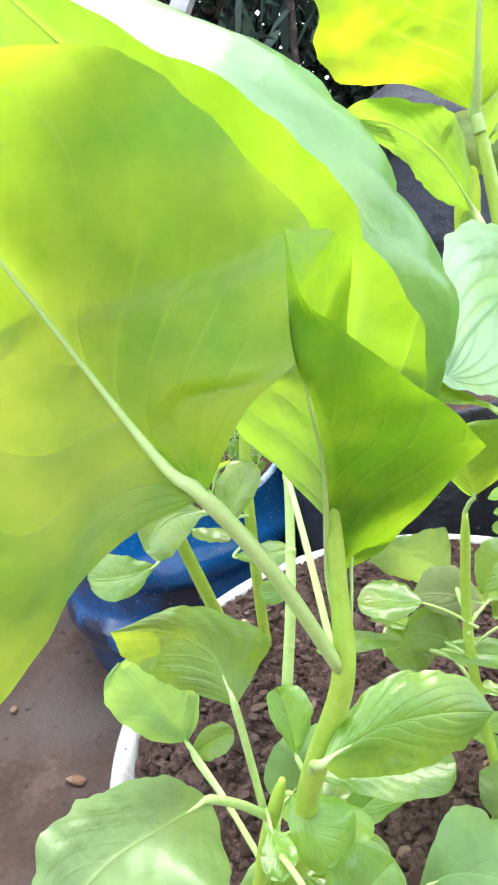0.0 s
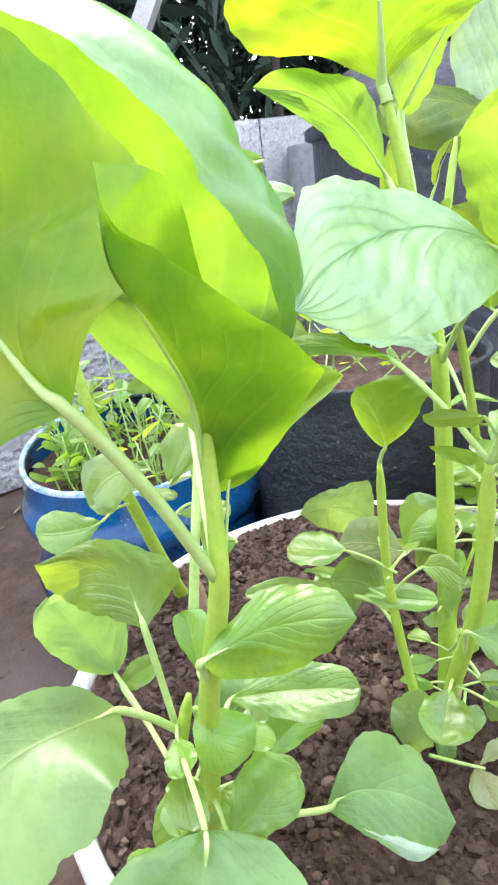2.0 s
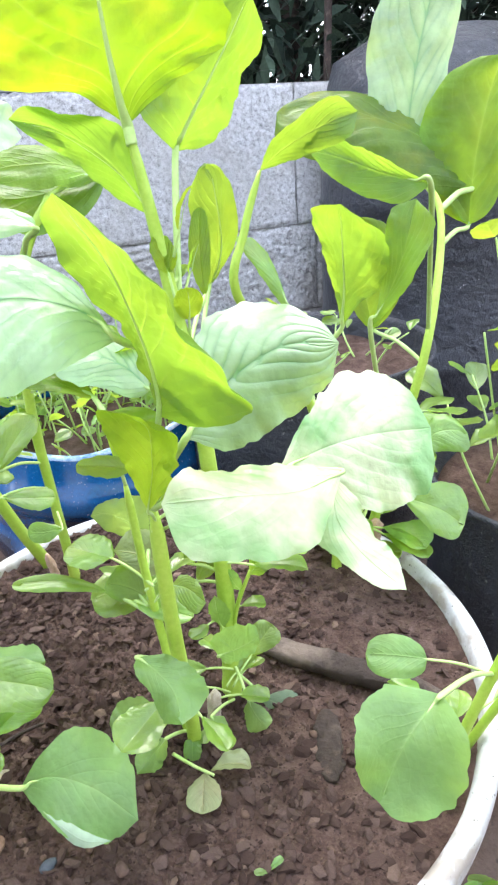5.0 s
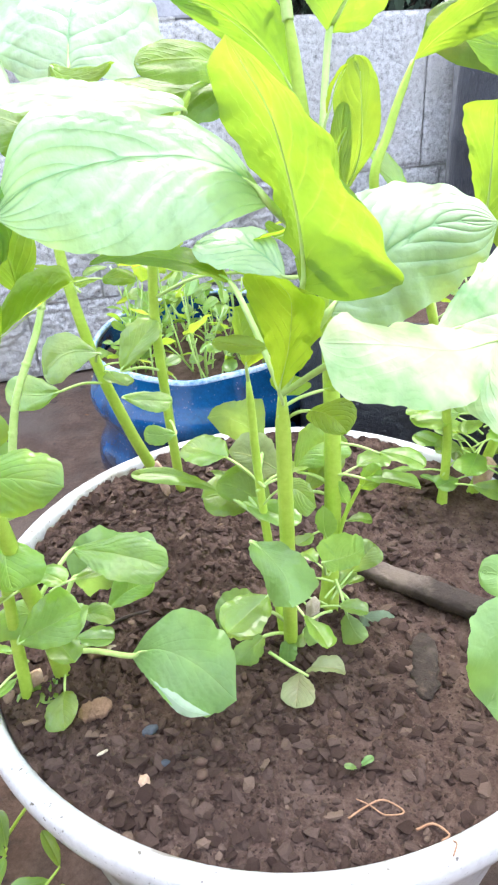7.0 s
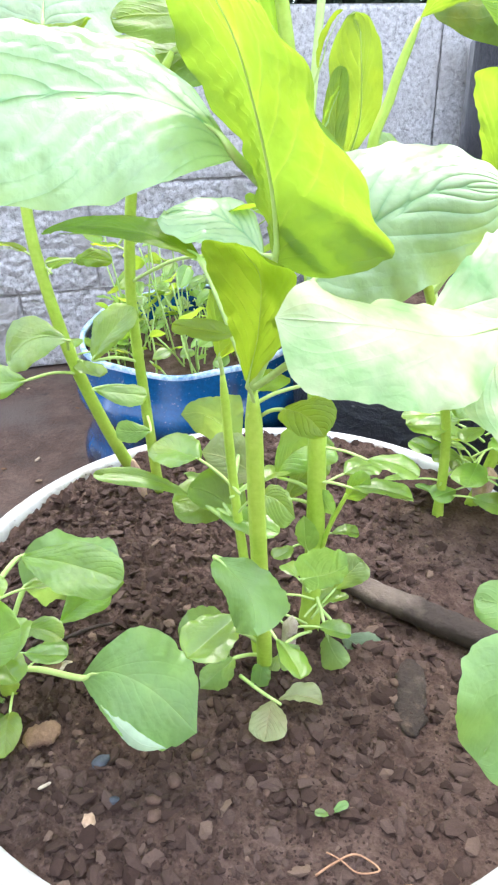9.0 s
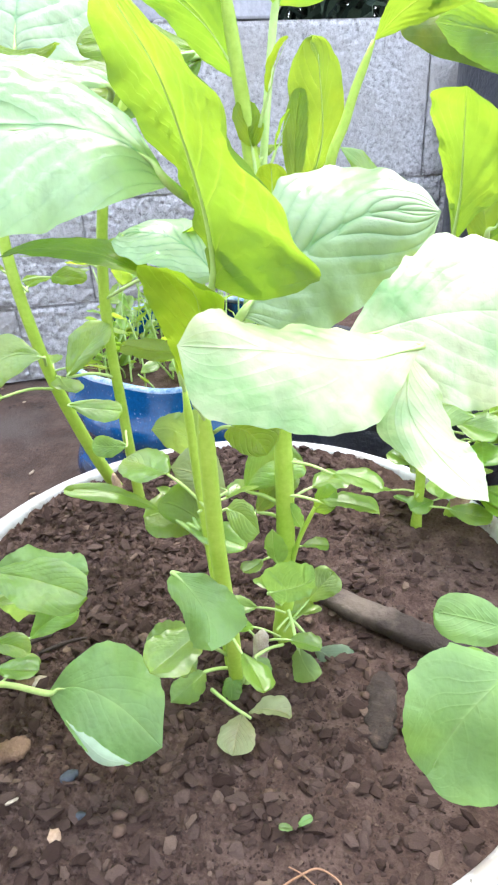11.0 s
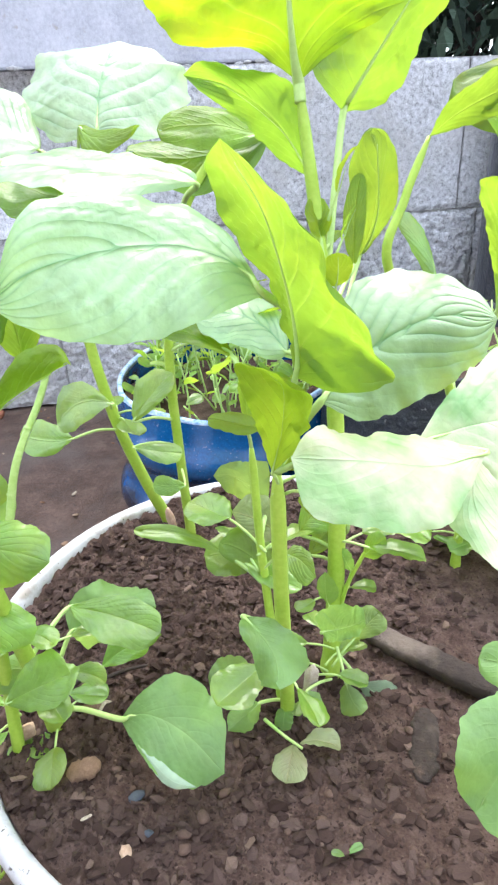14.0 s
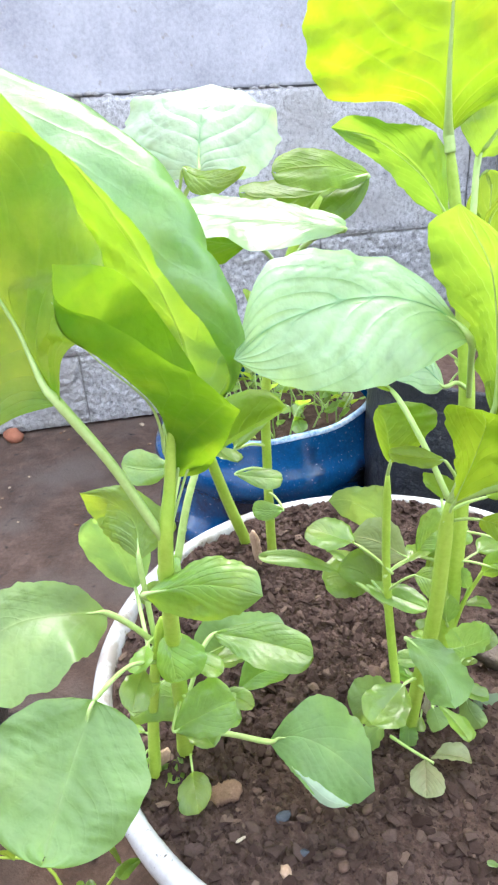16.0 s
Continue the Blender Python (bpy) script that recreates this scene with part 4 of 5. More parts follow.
blade(center_plant, (0.052, -0.040, 0.262), (0.063, -0.047, 0.247), [
    [(0.049, -0.042, 0.254), (0.053, -0.047, 0.243)],
    [(0.056, -0.043, 0.254)],
    [(0.060, -0.039, 0.256), (0.066, -0.042, 0.250)]], material=LEAF_LOW, notch=0.35, foot=(0.043, -0.027, 0.275))  # base leaf
blade(center_plant, (0.034, -0.058, 0.268), (0.040, -0.068, 0.262), [
    [(0.031, -0.062, 0.264), (0.035, -0.068, 0.259)],
    [(0.037, -0.063, 0.265)],
    [(0.041, -0.058, 0.268), (0.044, -0.063, 0.264)]], material=LEAF_LOW, foot=(0.042, -0.035, 0.256))  # base leaf
blade(center_plant, (0.022, -0.060, 0.252), (0.023, -0.070, 0.244), [
    [(0.017, -0.063, 0.250), (0.018, -0.069, 0.245)],
    [(0.022, -0.065, 0.249)],
    [(0.027, -0.063, 0.250), (0.027, -0.068, 0.245)]], material=LEAF_MID, foot=(0.0205, -0.053, 0.245))  # base leaf
blade(center_plant, (0.037, -0.024, 0.302), (0.035, -0.027, 0.329), [
    [(0.031, -0.026, 0.312), (0.031, -0.028, 0.322)],
    [(0.036, -0.028, 0.314)],
    [(0.043, -0.026, 0.313), (0.042, -0.028, 0.323)]], material=LEAF_LOW, foot=(0.038, -0.016, 0.292), thick=0.8)  # clasping leaf
bm = bmesh.new()
tube(bm, [at(center_plant, q) for q in ((0.040, -0.016, 0.285), (0.045, -0.015, 0.312), (0.054, -0.012, 0.336))], 0.0016, 0.0011, sides=8, n=6)
part("side_shoot", bm, STEM, center_plant)
blade(center_plant, (0.053, -0.012, 0.333), (0.065, -0.010, 0.348), [
    [(0.054, -0.010, 0.344), (0.060, -0.009, 0.350)],
    [(0.058, -0.012, 0.340)],
    [(0.061, -0.013, 0.334), (0.066, -0.012, 0.341)]], material=LEAF_MID, foot=(0.0485, -0.014, 0.322), thick=0.8)  # shoot leaf
blade(center_plant, (0.047, -0.013, 0.322), (0.040, -0.016, 0.340), [
    [(0.041, -0.014, 0.325), (0.037, -0.015, 0.333)],
    [(0.044, -0.016, 0.331)],
    [(0.049, -0.015, 0.329), (0.046, -0.016, 0.338)]], material=LEAF_LOW, foot=(0.0455, -0.0145, 0.314), thick=0.7)  # shoot leaf
blade(center_plant, (0.017, -0.045, 0.350), (0.037, -0.052, 0.345), [
    [(0.024, -0.044, 0.357), (0.033, -0.047, 0.354)],
    [(0.027, -0.049, 0.352)],
    [(0.023, -0.053, 0.346), (0.032, -0.056, 0.341)]], material=LEAF_MID, foot=(0.003, -0.039, 0.332), thick=0.7)  # mid leaf
blade(center_plant, (0.012, -0.030, 0.350), (-0.022, -0.024, 0.356), [
    [(0.004, -0.022, 0.366), (-0.012, -0.019, 0.367)],
    [(-0.005, -0.027, 0.356)],
    [(0.002, -0.034, 0.347), (-0.012, -0.031, 0.349)]], material=LEAF_OLD, foot=(0.001, -0.038, 0.342), thick=0.7)  # yellowing leaf
leaf(center_plant, (0.016, -0.014, 0.342), (0.043, 0.004, 0.355), 0.013, 0.014, -45, 13, 11, 0.07, -0.19, 0.52)  # wing leaf
leaf(center_plant, (-0.026, -0.032, 0.332), (-0.073, -0.050, 0.349), 0.004, 0.006, -147, -13, -9, -0.07, -0.05, 0.47)  # strap leaf
leaf(center_plant, (0.002, -0.030, 0.319), (-0.028, -0.030, 0.337), 0.016, 0.009, -125, 3, 5, -0.11, -0.13, 0.50)  # mottled leaf
leaf(center_plant, (-0.011, -0.033, 0.328), (0.026, -0.042, 0.326), 0.009, 0.007, -21, 2, 3, 0.01, 0.01, 0.49)  # small leaf
leaf(center_plant, (0.022, -0.014, 0.329), (0.040, 0.001, 0.348), 0.006, 0.008, -46, 2, 1, 0.07, -0.07, 0.47)  # small leaf
blade(front_plant, (-0.045, -0.124, 0.288), (0.011, -0.122, 0.270), [
    [(-0.035, -0.113, 0.302), (-0.021, -0.098, 0.302), (0.001, -0.100, 0.286)],
    [(-0.030, -0.120, 0.293), (-0.010, -0.119, 0.286)],
    [(-0.030, -0.133, 0.283), (-0.013, -0.137, 0.273), (0.001, -0.131, 0.267)]], material=LEAF_LOW, pucker=0.6)  # flat leaf
blade(front_plant, (-0.029, -0.1325, 0.2845), (0.001, -0.1325, 0.2690), [
    [(-0.022, -0.1365, 0.2795), (-0.010, -0.1390, 0.2722)],
    [(-0.021, -0.1355, 0.2818), (-0.009, -0.1375, 0.2752)],
    [(-0.020, -0.1330, 0.2826), (-0.008, -0.1345, 0.2766)]], material=LEAF_UNDER, foot=(-0.030, -0.132, 0.285), thick=0.2, pucker=0.2)  # turned-over margin
leaf(center_plant, (0.025, -0.057, 0.467), (-0.015, -0.055, 0.481), 0.017, 0.018, -160, 7, 7, -0.09, -0.13, 0.59, material=LEAF_SKY_SHEEN)  # veiny leaf
leaf(center_plant, (0.033, 0.030, 0.487), (0.030, 0.051, 0.530), 0.006, 0.006, -14, 0, 0, 0.00, -0.03, 0.60)  # young leaf
leaf(center_plant, (0.002, -0.049, 0.421), (-0.007, -0.033, 0.445), 0.026, 0.011, -130, 12, 29, -0.06, -0.09, 0.60)  # young leaf
blade(front_plant, (-0.089, -0.179, 0.498), (-0.132, -0.182, 0.578), [
    [(-0.104, -0.184, 0.494), (-0.115, -0.190, 0.487), (-0.123, -0.194, 0.477), (-0.138, -0.200, 0.470), (-0.155, -0.192, 0.510), (-0.155, -0.178, 0.555)],
    [(-0.102, -0.173, 0.512), (-0.114, -0.168, 0.535)],
    [(-0.078, -0.187, 0.517), (-0.067, -0.186, 0.526), (-0.063, -0.182, 0.541), (-0.072, -0.176, 0.556), (-0.092, -0.166, 0.577)]],
    foot=(-0.066, -0.165, 0.440), material=LEAF_BROAD, wave=0.15, rough_edge=0.3, pucker=0.25, rib_side=(0.2, -1, -0.3))  # big front leaf
blade(front_plant, (-0.062, -0.150, 0.470), (-0.122, -0.150, 0.602), [
    [(-0.075, -0.140, 0.485), (-0.098, -0.138, 0.515), (-0.112, -0.142, 0.555)],
    [(-0.058, -0.142, 0.498), (-0.070, -0.140, 0.530), (-0.088, -0.143, 0.562)],
    [(-0.040, -0.148, 0.500), (-0.037, -0.154, 0.522), (-0.044, -0.154, 0.539), (-0.051, -0.152, 0.555), (-0.061, -0.153, 0.568), (-0.081, -0.150, 0.583)],
    [(-0.041, -0.150, 0.498), (-0.041, -0.160, 0.517), (-0.048, -0.168, 0.533), (-0.056, -0.169, 0.549), (-0.067, -0.170, 0.562), (-0.088, -0.167, 0.579)]],
    material=LEAF_SHEEN_TINT, foot=(-0.066, -0.160, 0.438), thick=0.3, wave=0.4)  # arching leaf
blade(front_plant, (-0.066, -0.154, 0.460), (-0.068, -0.1965, 0.546), [
    [(-0.060, -0.146, 0.474), (-0.050, -0.152, 0.496), (-0.057, -0.158, 0.518), (-0.0572, -0.1815, 0.541)],
    [(-0.064, -0.158, 0.487), (-0.066, -0.182, 0.514), (-0.0688, -0.1975, 0.529)],
    [(-0.053, -0.150, 0.463), (-0.033, -0.164, 0.492), (-0.033, -0.168, 0.499), (-0.047, -0.1785, 0.515), (-0.0594, -0.1875, 0.528), (-0.0664, -0.199, 0.537)]],
    material=LEAF_SHADE, foot=(-0.065, -0.165, 0.442), thick=0.6, pucker=0.6, crease=True, wave=0.5, rib_side=(-0.7, -0.7, 0))  # folded leaf
leaf(front_plant, (-0.059, -0.150, 0.464), (-0.024, -0.139, 0.486), 0.016, 0.006, -28, 12, 32, -0.01, -0.04, 0.60, thick=0.45, foot=(-0.063,-0.163,0.444))  # wing leaf
leaf(front_plant, (-0.075, -0.105, 0.471), (-0.087, -0.099, 0.505), 0.013, 0.010, -149, 0, 0, -0.00, -0.04, 0.59, foot=(-0.067,-0.160,0.438))  # veiny leaf
blade(front_plant, (-0.100, -0.133, 0.400), (-0.142, -0.113, 0.419), [
    [(-0.092, -0.121, 0.405), (-0.088, -0.116, 0.413), (-0.112, -0.115, 0.428)],
    [(-0.107, -0.122, 0.413), (-0.124, -0.117, 0.421)],
    [(-0.110, -0.129, 0.402), (-0.125, -0.121, 0.402), (-0.140, -0.110, 0.404)]], material=LEAF_MID, wave=0.5, foot=(-0.096, -0.136, 0.345))  # round leaf
leaf(front_plant, (-0.130, -0.097, 0.350), (-0.147, -0.101, 0.396), 0.021, 0.014, -112, -2, -3, 0.03, -0.03, 0.44, material=LEAF_LOW)  # under leaf
blade(front_plant, (-0.074, -0.172, 0.417), (-0.028, -0.163, 0.420), [
    [(-0.066, -0.160, 0.421), (-0.051, -0.154, 0.427), (-0.034, -0.155, 0.425)],
    [(-0.058, -0.165, 0.420), (-0.043, -0.163, 0.421)],
    [(-0.067, -0.168, 0.406), (-0.051, -0.165, 0.405), (-0.037, -0.166, 0.412)]], material=LEAF_MID, foot=(-0.0785, -0.148, 0.385))  # side leaf
leaf(front_plant, (-0.080, -0.105, 0.336), (-0.024, -0.108, 0.338), 0.011, 0.014, -22, 7, 6, 0.01, -0.03, 0.55)  # side leaf
leaf(front_plant, (-0.070, -0.101, 0.293), (-0.041, -0.095, 0.314), 0.014, 0.008, -41, 9, 14, -0.03, -0.10, 0.56)  # low leaf
leaf(front_plant, (-0.086, -0.139, 0.367), (-0.075, -0.155, 0.353), 0.015, 0.008, -4, -15, -27, 0.18, 0.02, 0.48)  # drop leaf
leaf(front_plant, (-0.085, -0.134, 0.318), (-0.057, -0.146, 0.320), 0.013, 0.009, -23, -3, -4, -0.02, -0.07, 0.60)  # heart leaf
leaf(front_plant, (-0.082, -0.143, 0.388), (-0.086, -0.130, 0.404), 0.005, 0.009, 30, 23, 12, 0.03, 0.06, 0.55)  # sprout leaf
leaf(front_plant, (-0.128, -0.099, 0.344), (-0.109, -0.099, 0.355), 0.006, 0.007, -41, 13, 12, -0.00, -0.04, 0.60)  # sprout leaf
leaf(front_plant, (-0.079, -0.132, 0.296), (-0.115, -0.141, 0.307), 0.008, 0.013, -142, 10, 6, 0.08, -0.28, 0.60)  # low leaf
blade(front_plant, (-0.110, -0.150, 0.381), (-0.150, -0.198, 0.388), [
    [(-0.119, -0.153, 0.395), (-0.132, -0.160, 0.402), (-0.150, -0.172, 0.401)],
    [(-0.119, -0.163, 0.389), (-0.135, -0.178, 0.393)],
    [(-0.106, -0.160, 0.378), (-0.102, -0.183, 0.386), (-0.116, -0.203, 0.379), (-0.135, -0.208, 0.380)]], material=LEAF_LOW, foot=(-0.094, -0.138, 0.355), rough_edge=1.5)  # fan leaf
leaf(front_plant, (-0.071, -0.214, 0.407), (-0.067, -0.255, 0.385), 0.027, 0.025, -164, -5, -5, 0.03, -0.02, 0.48, material=LEAF_LOW, thick=0.8, irr=0.5, heel=0.45, point=0.5, foot=(-0.097,-0.137,0.342))  # near leaf
blade(front_plant, (-0.097, -0.092, 0.300), (-0.049, -0.073, 0.318), [
    [(-0.103, -0.084, 0.311), (-0.092, -0.072, 0.323), (-0.077, -0.058, 0.312), (-0.058, -0.064, 0.320)],
    [(-0.085, -0.082, 0.306), (-0.065, -0.074, 0.314)],
    [(-0.095, -0.080, 0.279), (-0.068, -0.076, 0.296), (-0.054, -0.074, 0.309)]], material=LEAF_LOW, rough_edge=1.5, foot=(-0.106, -0.110, 0.262))  # low leaf
leaf(front_plant, (-0.080, -0.157, 0.322), (-0.054, -0.140, 0.333), 0.013, 0.010, -36, 3, 3, 0.01, -0.02, 0.43)  # low leaf
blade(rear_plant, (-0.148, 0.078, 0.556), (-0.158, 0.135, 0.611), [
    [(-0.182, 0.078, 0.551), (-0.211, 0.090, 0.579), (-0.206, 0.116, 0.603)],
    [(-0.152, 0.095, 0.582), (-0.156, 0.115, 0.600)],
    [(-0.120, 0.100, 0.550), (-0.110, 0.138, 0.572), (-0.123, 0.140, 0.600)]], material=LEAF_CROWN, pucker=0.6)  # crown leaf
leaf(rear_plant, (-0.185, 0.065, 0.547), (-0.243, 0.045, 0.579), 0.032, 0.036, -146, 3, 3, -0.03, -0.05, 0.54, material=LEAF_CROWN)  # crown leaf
leaf(rear_plant, (-0.027, -0.027, 0.532), (-0.111, -0.057, 0.543), 0.037, 0.031, -168, 3, 3, -0.02, -0.01, 0.54, material=LEAF_SKY_SHEEN)  # flat leaf
leaf(rear_plant, (-0.074, -0.032, 0.526), (-0.127, -0.036, 0.538), 0.021, 0.023, -156, 3, 3, 0.04, 0.05, 0.47, material=LEAF_SHADE, pucker=0.35)  # dark leaf
leaf(rear_plant, (-0.036, 0.083, 0.550), (-0.088, 0.050, 0.555), 0.016, 0.017, -136, 4, 4, -0.02, -0.07, 0.52, material=LEAF, pucker=0.35)  # yellow leaf
leaf(rear_plant, (-0.037, 0.093, 0.548), (-0.109, 0.048, 0.544), 0.020, 0.025, -140, 10, 8, 0.03, 0.08, 0.50, material=LEAF_SHADE, pucker=0.35)  # dark leaf
leaf(rear_plant, (-0.156, 0.072, 0.559), (-0.111, 0.066, 0.557), 0.016, 0.013, -29, -14, -18, -0.03, 0.19, 0.55)  # curled leaf
leaf(rear_plant, (-0.125, 0.020, 0.393), (-0.158, 0.001, 0.383), 0.014, 0.013, -139, -1, -1, -0.08, -0.19, 0.38)  # mid leaf
leaf(rear_plant, (-0.116, 0.028, 0.378), (-0.098, 0.056, 0.405), 0.014, 0.010, -27, 5, 7, 0.07, -0.01, 0.59)  # mid leaf
leaf(rear_plant, (-0.114, 0.021, 0.362), (-0.082, 0.031, 0.357), 0.008, 0.009, -27, -2, -2, -0.01, 0.02, 0.57)  # mid leaf
leaf(rear_plant, (-0.159, 0.015, 0.365), (-0.194, 0.002, 0.369), 0.014, 0.012, -139, -2, -2, 0.03, 0.07, 0.51)  # mid leaf
leaf(rear_plant, (-0.082, 0.030, 0.332), (-0.103, 0.022, 0.334), 0.007, 0.007, -133, 1, 1, 0.02, 0.05, 0.49)  # faint leaf
leaf(rear_plant, (-0.021, 0.030, 0.447), (-0.056, 0.036, 0.458), 0.015, 0.016, -157, 1, 1, -0.14, -0.23, 0.55)  # mid leaf
blade(right_plant, (0.149, -0.107, 0.351), (0.123, -0.138, 0.324), [
    [(0.137, -0.106, 0.353), (0.124, -0.112, 0.358), (0.1145, -0.126, 0.358), (0.1135, -0.137, 0.347), (0.116, -0.136, 0.331)],
    [(0.141, -0.115, 0.347), (0.131, -0.127, 0.339)],
    [(0.155, -0.124, 0.352), (0.157, -0.131, 0.340), (0.152, -0.134, 0.322), (0.140, -0.140, 0.319), (0.129, -0.142, 0.321)]], material=LEAF_LOW, pucker=0.35, wave=0.4, notch=0.08, foot=(0.183, -0.054, 0.31))  # round leaf
leaf(right_plant, (0.149, -0.062, 0.325), (0.119, -0.068, 0.332), 0.010, 0.011, -138, -2, -2, -0.01, -0.02, 0.54, material=LEAF_LOW, heel=0.4, point=0.36, pucker=0.35, irr=0.6, thick=0.75)  # heart leaf
leaf(right_plant, (0.199, -0.070, 0.323), (0.201, -0.130, 0.292), 0.016, 0.022, -176, 4, 3, 0.02, -0.07, 0.42)  # side leaf
blade(back_plant, (0.105, 0.080, 0.452), (0.105, 0.058, 0.527), [
    [(0.103, 0.088, 0.466), (0.098, 0.082, 0.489), (0.089, 0.062, 0.523)],
    [(0.107, 0.076, 0.478), (0.106, 0.068, 0.505)],
    [(0.116, 0.070, 0.470), (0.128, 0.056, 0.484), (0.129, 0.050, 0.509)]], material=LEAF_DEEP, foot=(0.080, 0.087, 0.415), rib_side=(0, -1, 0))  # upright leaf
blade(back_plant, (0.122, 0.055, 0.460), (0.146, 0.075, 0.526), [
    [(0.127, 0.062, 0.475), (0.129, 0.062, 0.502), (0.132, 0.069, 0.521)],
    [(0.134, 0.056, 0.484), (0.141, 0.062, 0.506)],
    [(0.132, 0.053, 0.470), (0.145, 0.042, 0.493), (0.154, 0.052, 0.515)]], material=LEAF_DEEP, foot=(0.139, 0.135, 0.318))  # upright leaf
blade(back_plant, (0.065, 0.168, 0.442), (0.022, 0.183, 0.497), [
    [(0.054, 0.183, 0.471), (0.039, 0.189, 0.492)],
    [(0.056, 0.176, 0.462), (0.038, 0.182, 0.484)],
    [(0.056, 0.171, 0.450), (0.039, 0.177, 0.474)]], material=LEAF_MID, foot=(0.092, 0.104, 0.36))  # hooked leaf
blade(back_plant, (0.150, 0.045, 0.535), (0.087, 0.080, 0.554), [
    [(0.124, 0.042, 0.549), (0.110, 0.056, 0.556), (0.096, 0.072, 0.561)],
    [(0.128, 0.046, 0.541), (0.106, 0.064, 0.549)],
    [(0.137, 0.038, 0.528), (0.118, 0.045, 0.531), (0.099, 0.068, 0.541)]], material=LEAF_DEEP, foot=(0.166, 0.150, 0.43))  # dark leaf
blade(back_plant, (0.064, 0.049, 0.546), (0.114, 0.050, 0.570), [
    [(0.071, 0.038, 0.558), (0.083, 0.032, 0.567), (0.102, 0.037, 0.577)],
    [(0.078, 0.042, 0.556), (0.098, 0.040, 0.565)],
    [(0.077, 0.046, 0.549), (0.093, 0.040, 0.553), (0.110, 0.040, 0.559)]], material=LEAF_DEEP)  # long leaf
leaf(back_plant, (0.152, 0.230, 0.535), (0.178, 0.278, 0.679), 0.038, 0.025, -32, -5, -8, 0.00, -0.04, 0.60, material=LEAF_SKY_SHEEN)  # tall leaf
leaf(back_plant, (0.203, 0.228, 0.519), (0.056, 0.216, 0.577), 0.029, 0.047, -134, 13, 8, -0.06, -0.12, 0.54, material=LEAF_YELLOW)  # broad leaf
leaf(back_plant, (0.199, 0.215, 0.492), (0.218, 0.248, 0.604), 0.043, 0.026, -26, 3, 4, 0.00, -0.04, 0.47)  # side leaf
leaf(back_plant, (0.128, 0.176, 0.424), (0.106, 0.198, 0.502), 0.015, 0.035, 45, -4, -2, -0.01, 0.01, 0.60)  # wide leaf
leaf(back_plant, (0.161, 0.114, 0.351), (0.194, 0.120, 0.362), 0.013, 0.017, -43, -5, -4, 0.09, -0.22, 0.54)  # low leaf
leaf(back_plant, (0.129, 0.099, 0.345), (0.099, 0.091, 0.351), 0.013, 0.017, -139, 3, 3, -0.06, -0.16, 0.55)  # low leaf
leaf(back_plant, (0.150, 0.093, 0.323), (0.191, 0.086, 0.306), 0.020, 0.016, -35, 2, 3, 0.03, -0.07, 0.44)  # low leaf
leaf(center_plant, (-0.007, -0.014, 0.315), (-0.038, -0.032, 0.326), 0.012, 0.014, -152, 2, 2, -0.06, -0.08, 0.51)  # base leaf


# ---- young shoots round the stem feet ----
def tuft(plant, places, seed, size=(0.014, 0.026), up=0.7):
    rnd = random.Random(seed)
    for x, y, z, n in places:
        for k in range(n):
            a = rnd.uniform(0, 6.28)
            d = Vector((math.cos(a), math.sin(a), rnd.uniform(-0.1, up))).normalized()
            foot = Vector((x, y, z)) + Vector((rnd.uniform(-.004, .004), rnd.uniform(-.004, .004), rnd.uniform(-.01, .02)))
            ln = rnd.uniform(*size)
            b = foot + d * ln * rnd.uniform(0.5, 1.0)
            t = b + Vector((d.x, d.y, d.z * (0.2 if up < 2 else 0.9) - 0.1)).normalized() * ln
            w = ln * rnd.uniform(0.28, 0.42)
            leaf(plant, b, t, w, w * rnd.uniform(0.85, 1.1), rnd.uniform(-25, 25), rnd.uniform(0, 18), rnd.uniform(0, 18), rnd.uniform(-.05, .12), rnd.uniform(-.08, .08), rnd.uniform(0.42, 0.58), foot=foot, thick=0.8)


tuft(center_plant, [(0.040, -0.025, 0.265, 3), (0.036, -0.014, 0.31, 2), (0.030, -0.04, 0.255, 3)], 41, (0.010, 0.018))
tuft(center_plant, [(0.034, -0.018, 0.47, 3), (0.031, -0.018, 0.50, 4)], 42, (0.012, 0.022), 4.5)
tuft(center_plant, [(0.040, -0.026, 0.255, 4)], 48, (0.016, 0.026), 2.6)
tuft(center_plant, [(0.038, -0.014, 0.345, 3), (0.003, -0.039, 0.335, 3), (0.026, -0.070, 0.305, 2)], 52, (0.020, 0.034), 0.5)
tuft(center_plant, [(0.033, -0.093, 0.42, 4)], 46, (0.016, 0.03), 1.6)
tuft(front_plant, [(-0.104, -0.112, 0.255, 6), (-0.112, -0.132, 0.262, 3), (-0.09, -0.121, 0.31, 3), (-0.095, -0.136, 0.345, 3)], 43)
tuft(back_plant, [(0.101, 0.11, 0.265, 5), (0.122, 0.13, 0.275, 6), (0.135, 0.134, 0.32, 5), (0.10, 0.113, 0.33, 3)], 44, (0.016, 0.032))
tuft(back_plant, [(0.128, 0.131, 0.30, 6), (0.145, 0.137, 0.35, 6), (0.118, 0.126, 0.28, 5)], 49, (0.022, 0.04), 1.2)
tuft(right_plant, [(0.163, -0.059, 0.25, 4), (0.174, -0.045, 0.25, 4)], 45)
tuft(rear_plant, [(-0.15, 0.06, 0.36, 3), (-0.158, 0.054, 0.42, 3), (-0.10, 0.058, 0.43, 3)], 47, (0.018, 0.03))


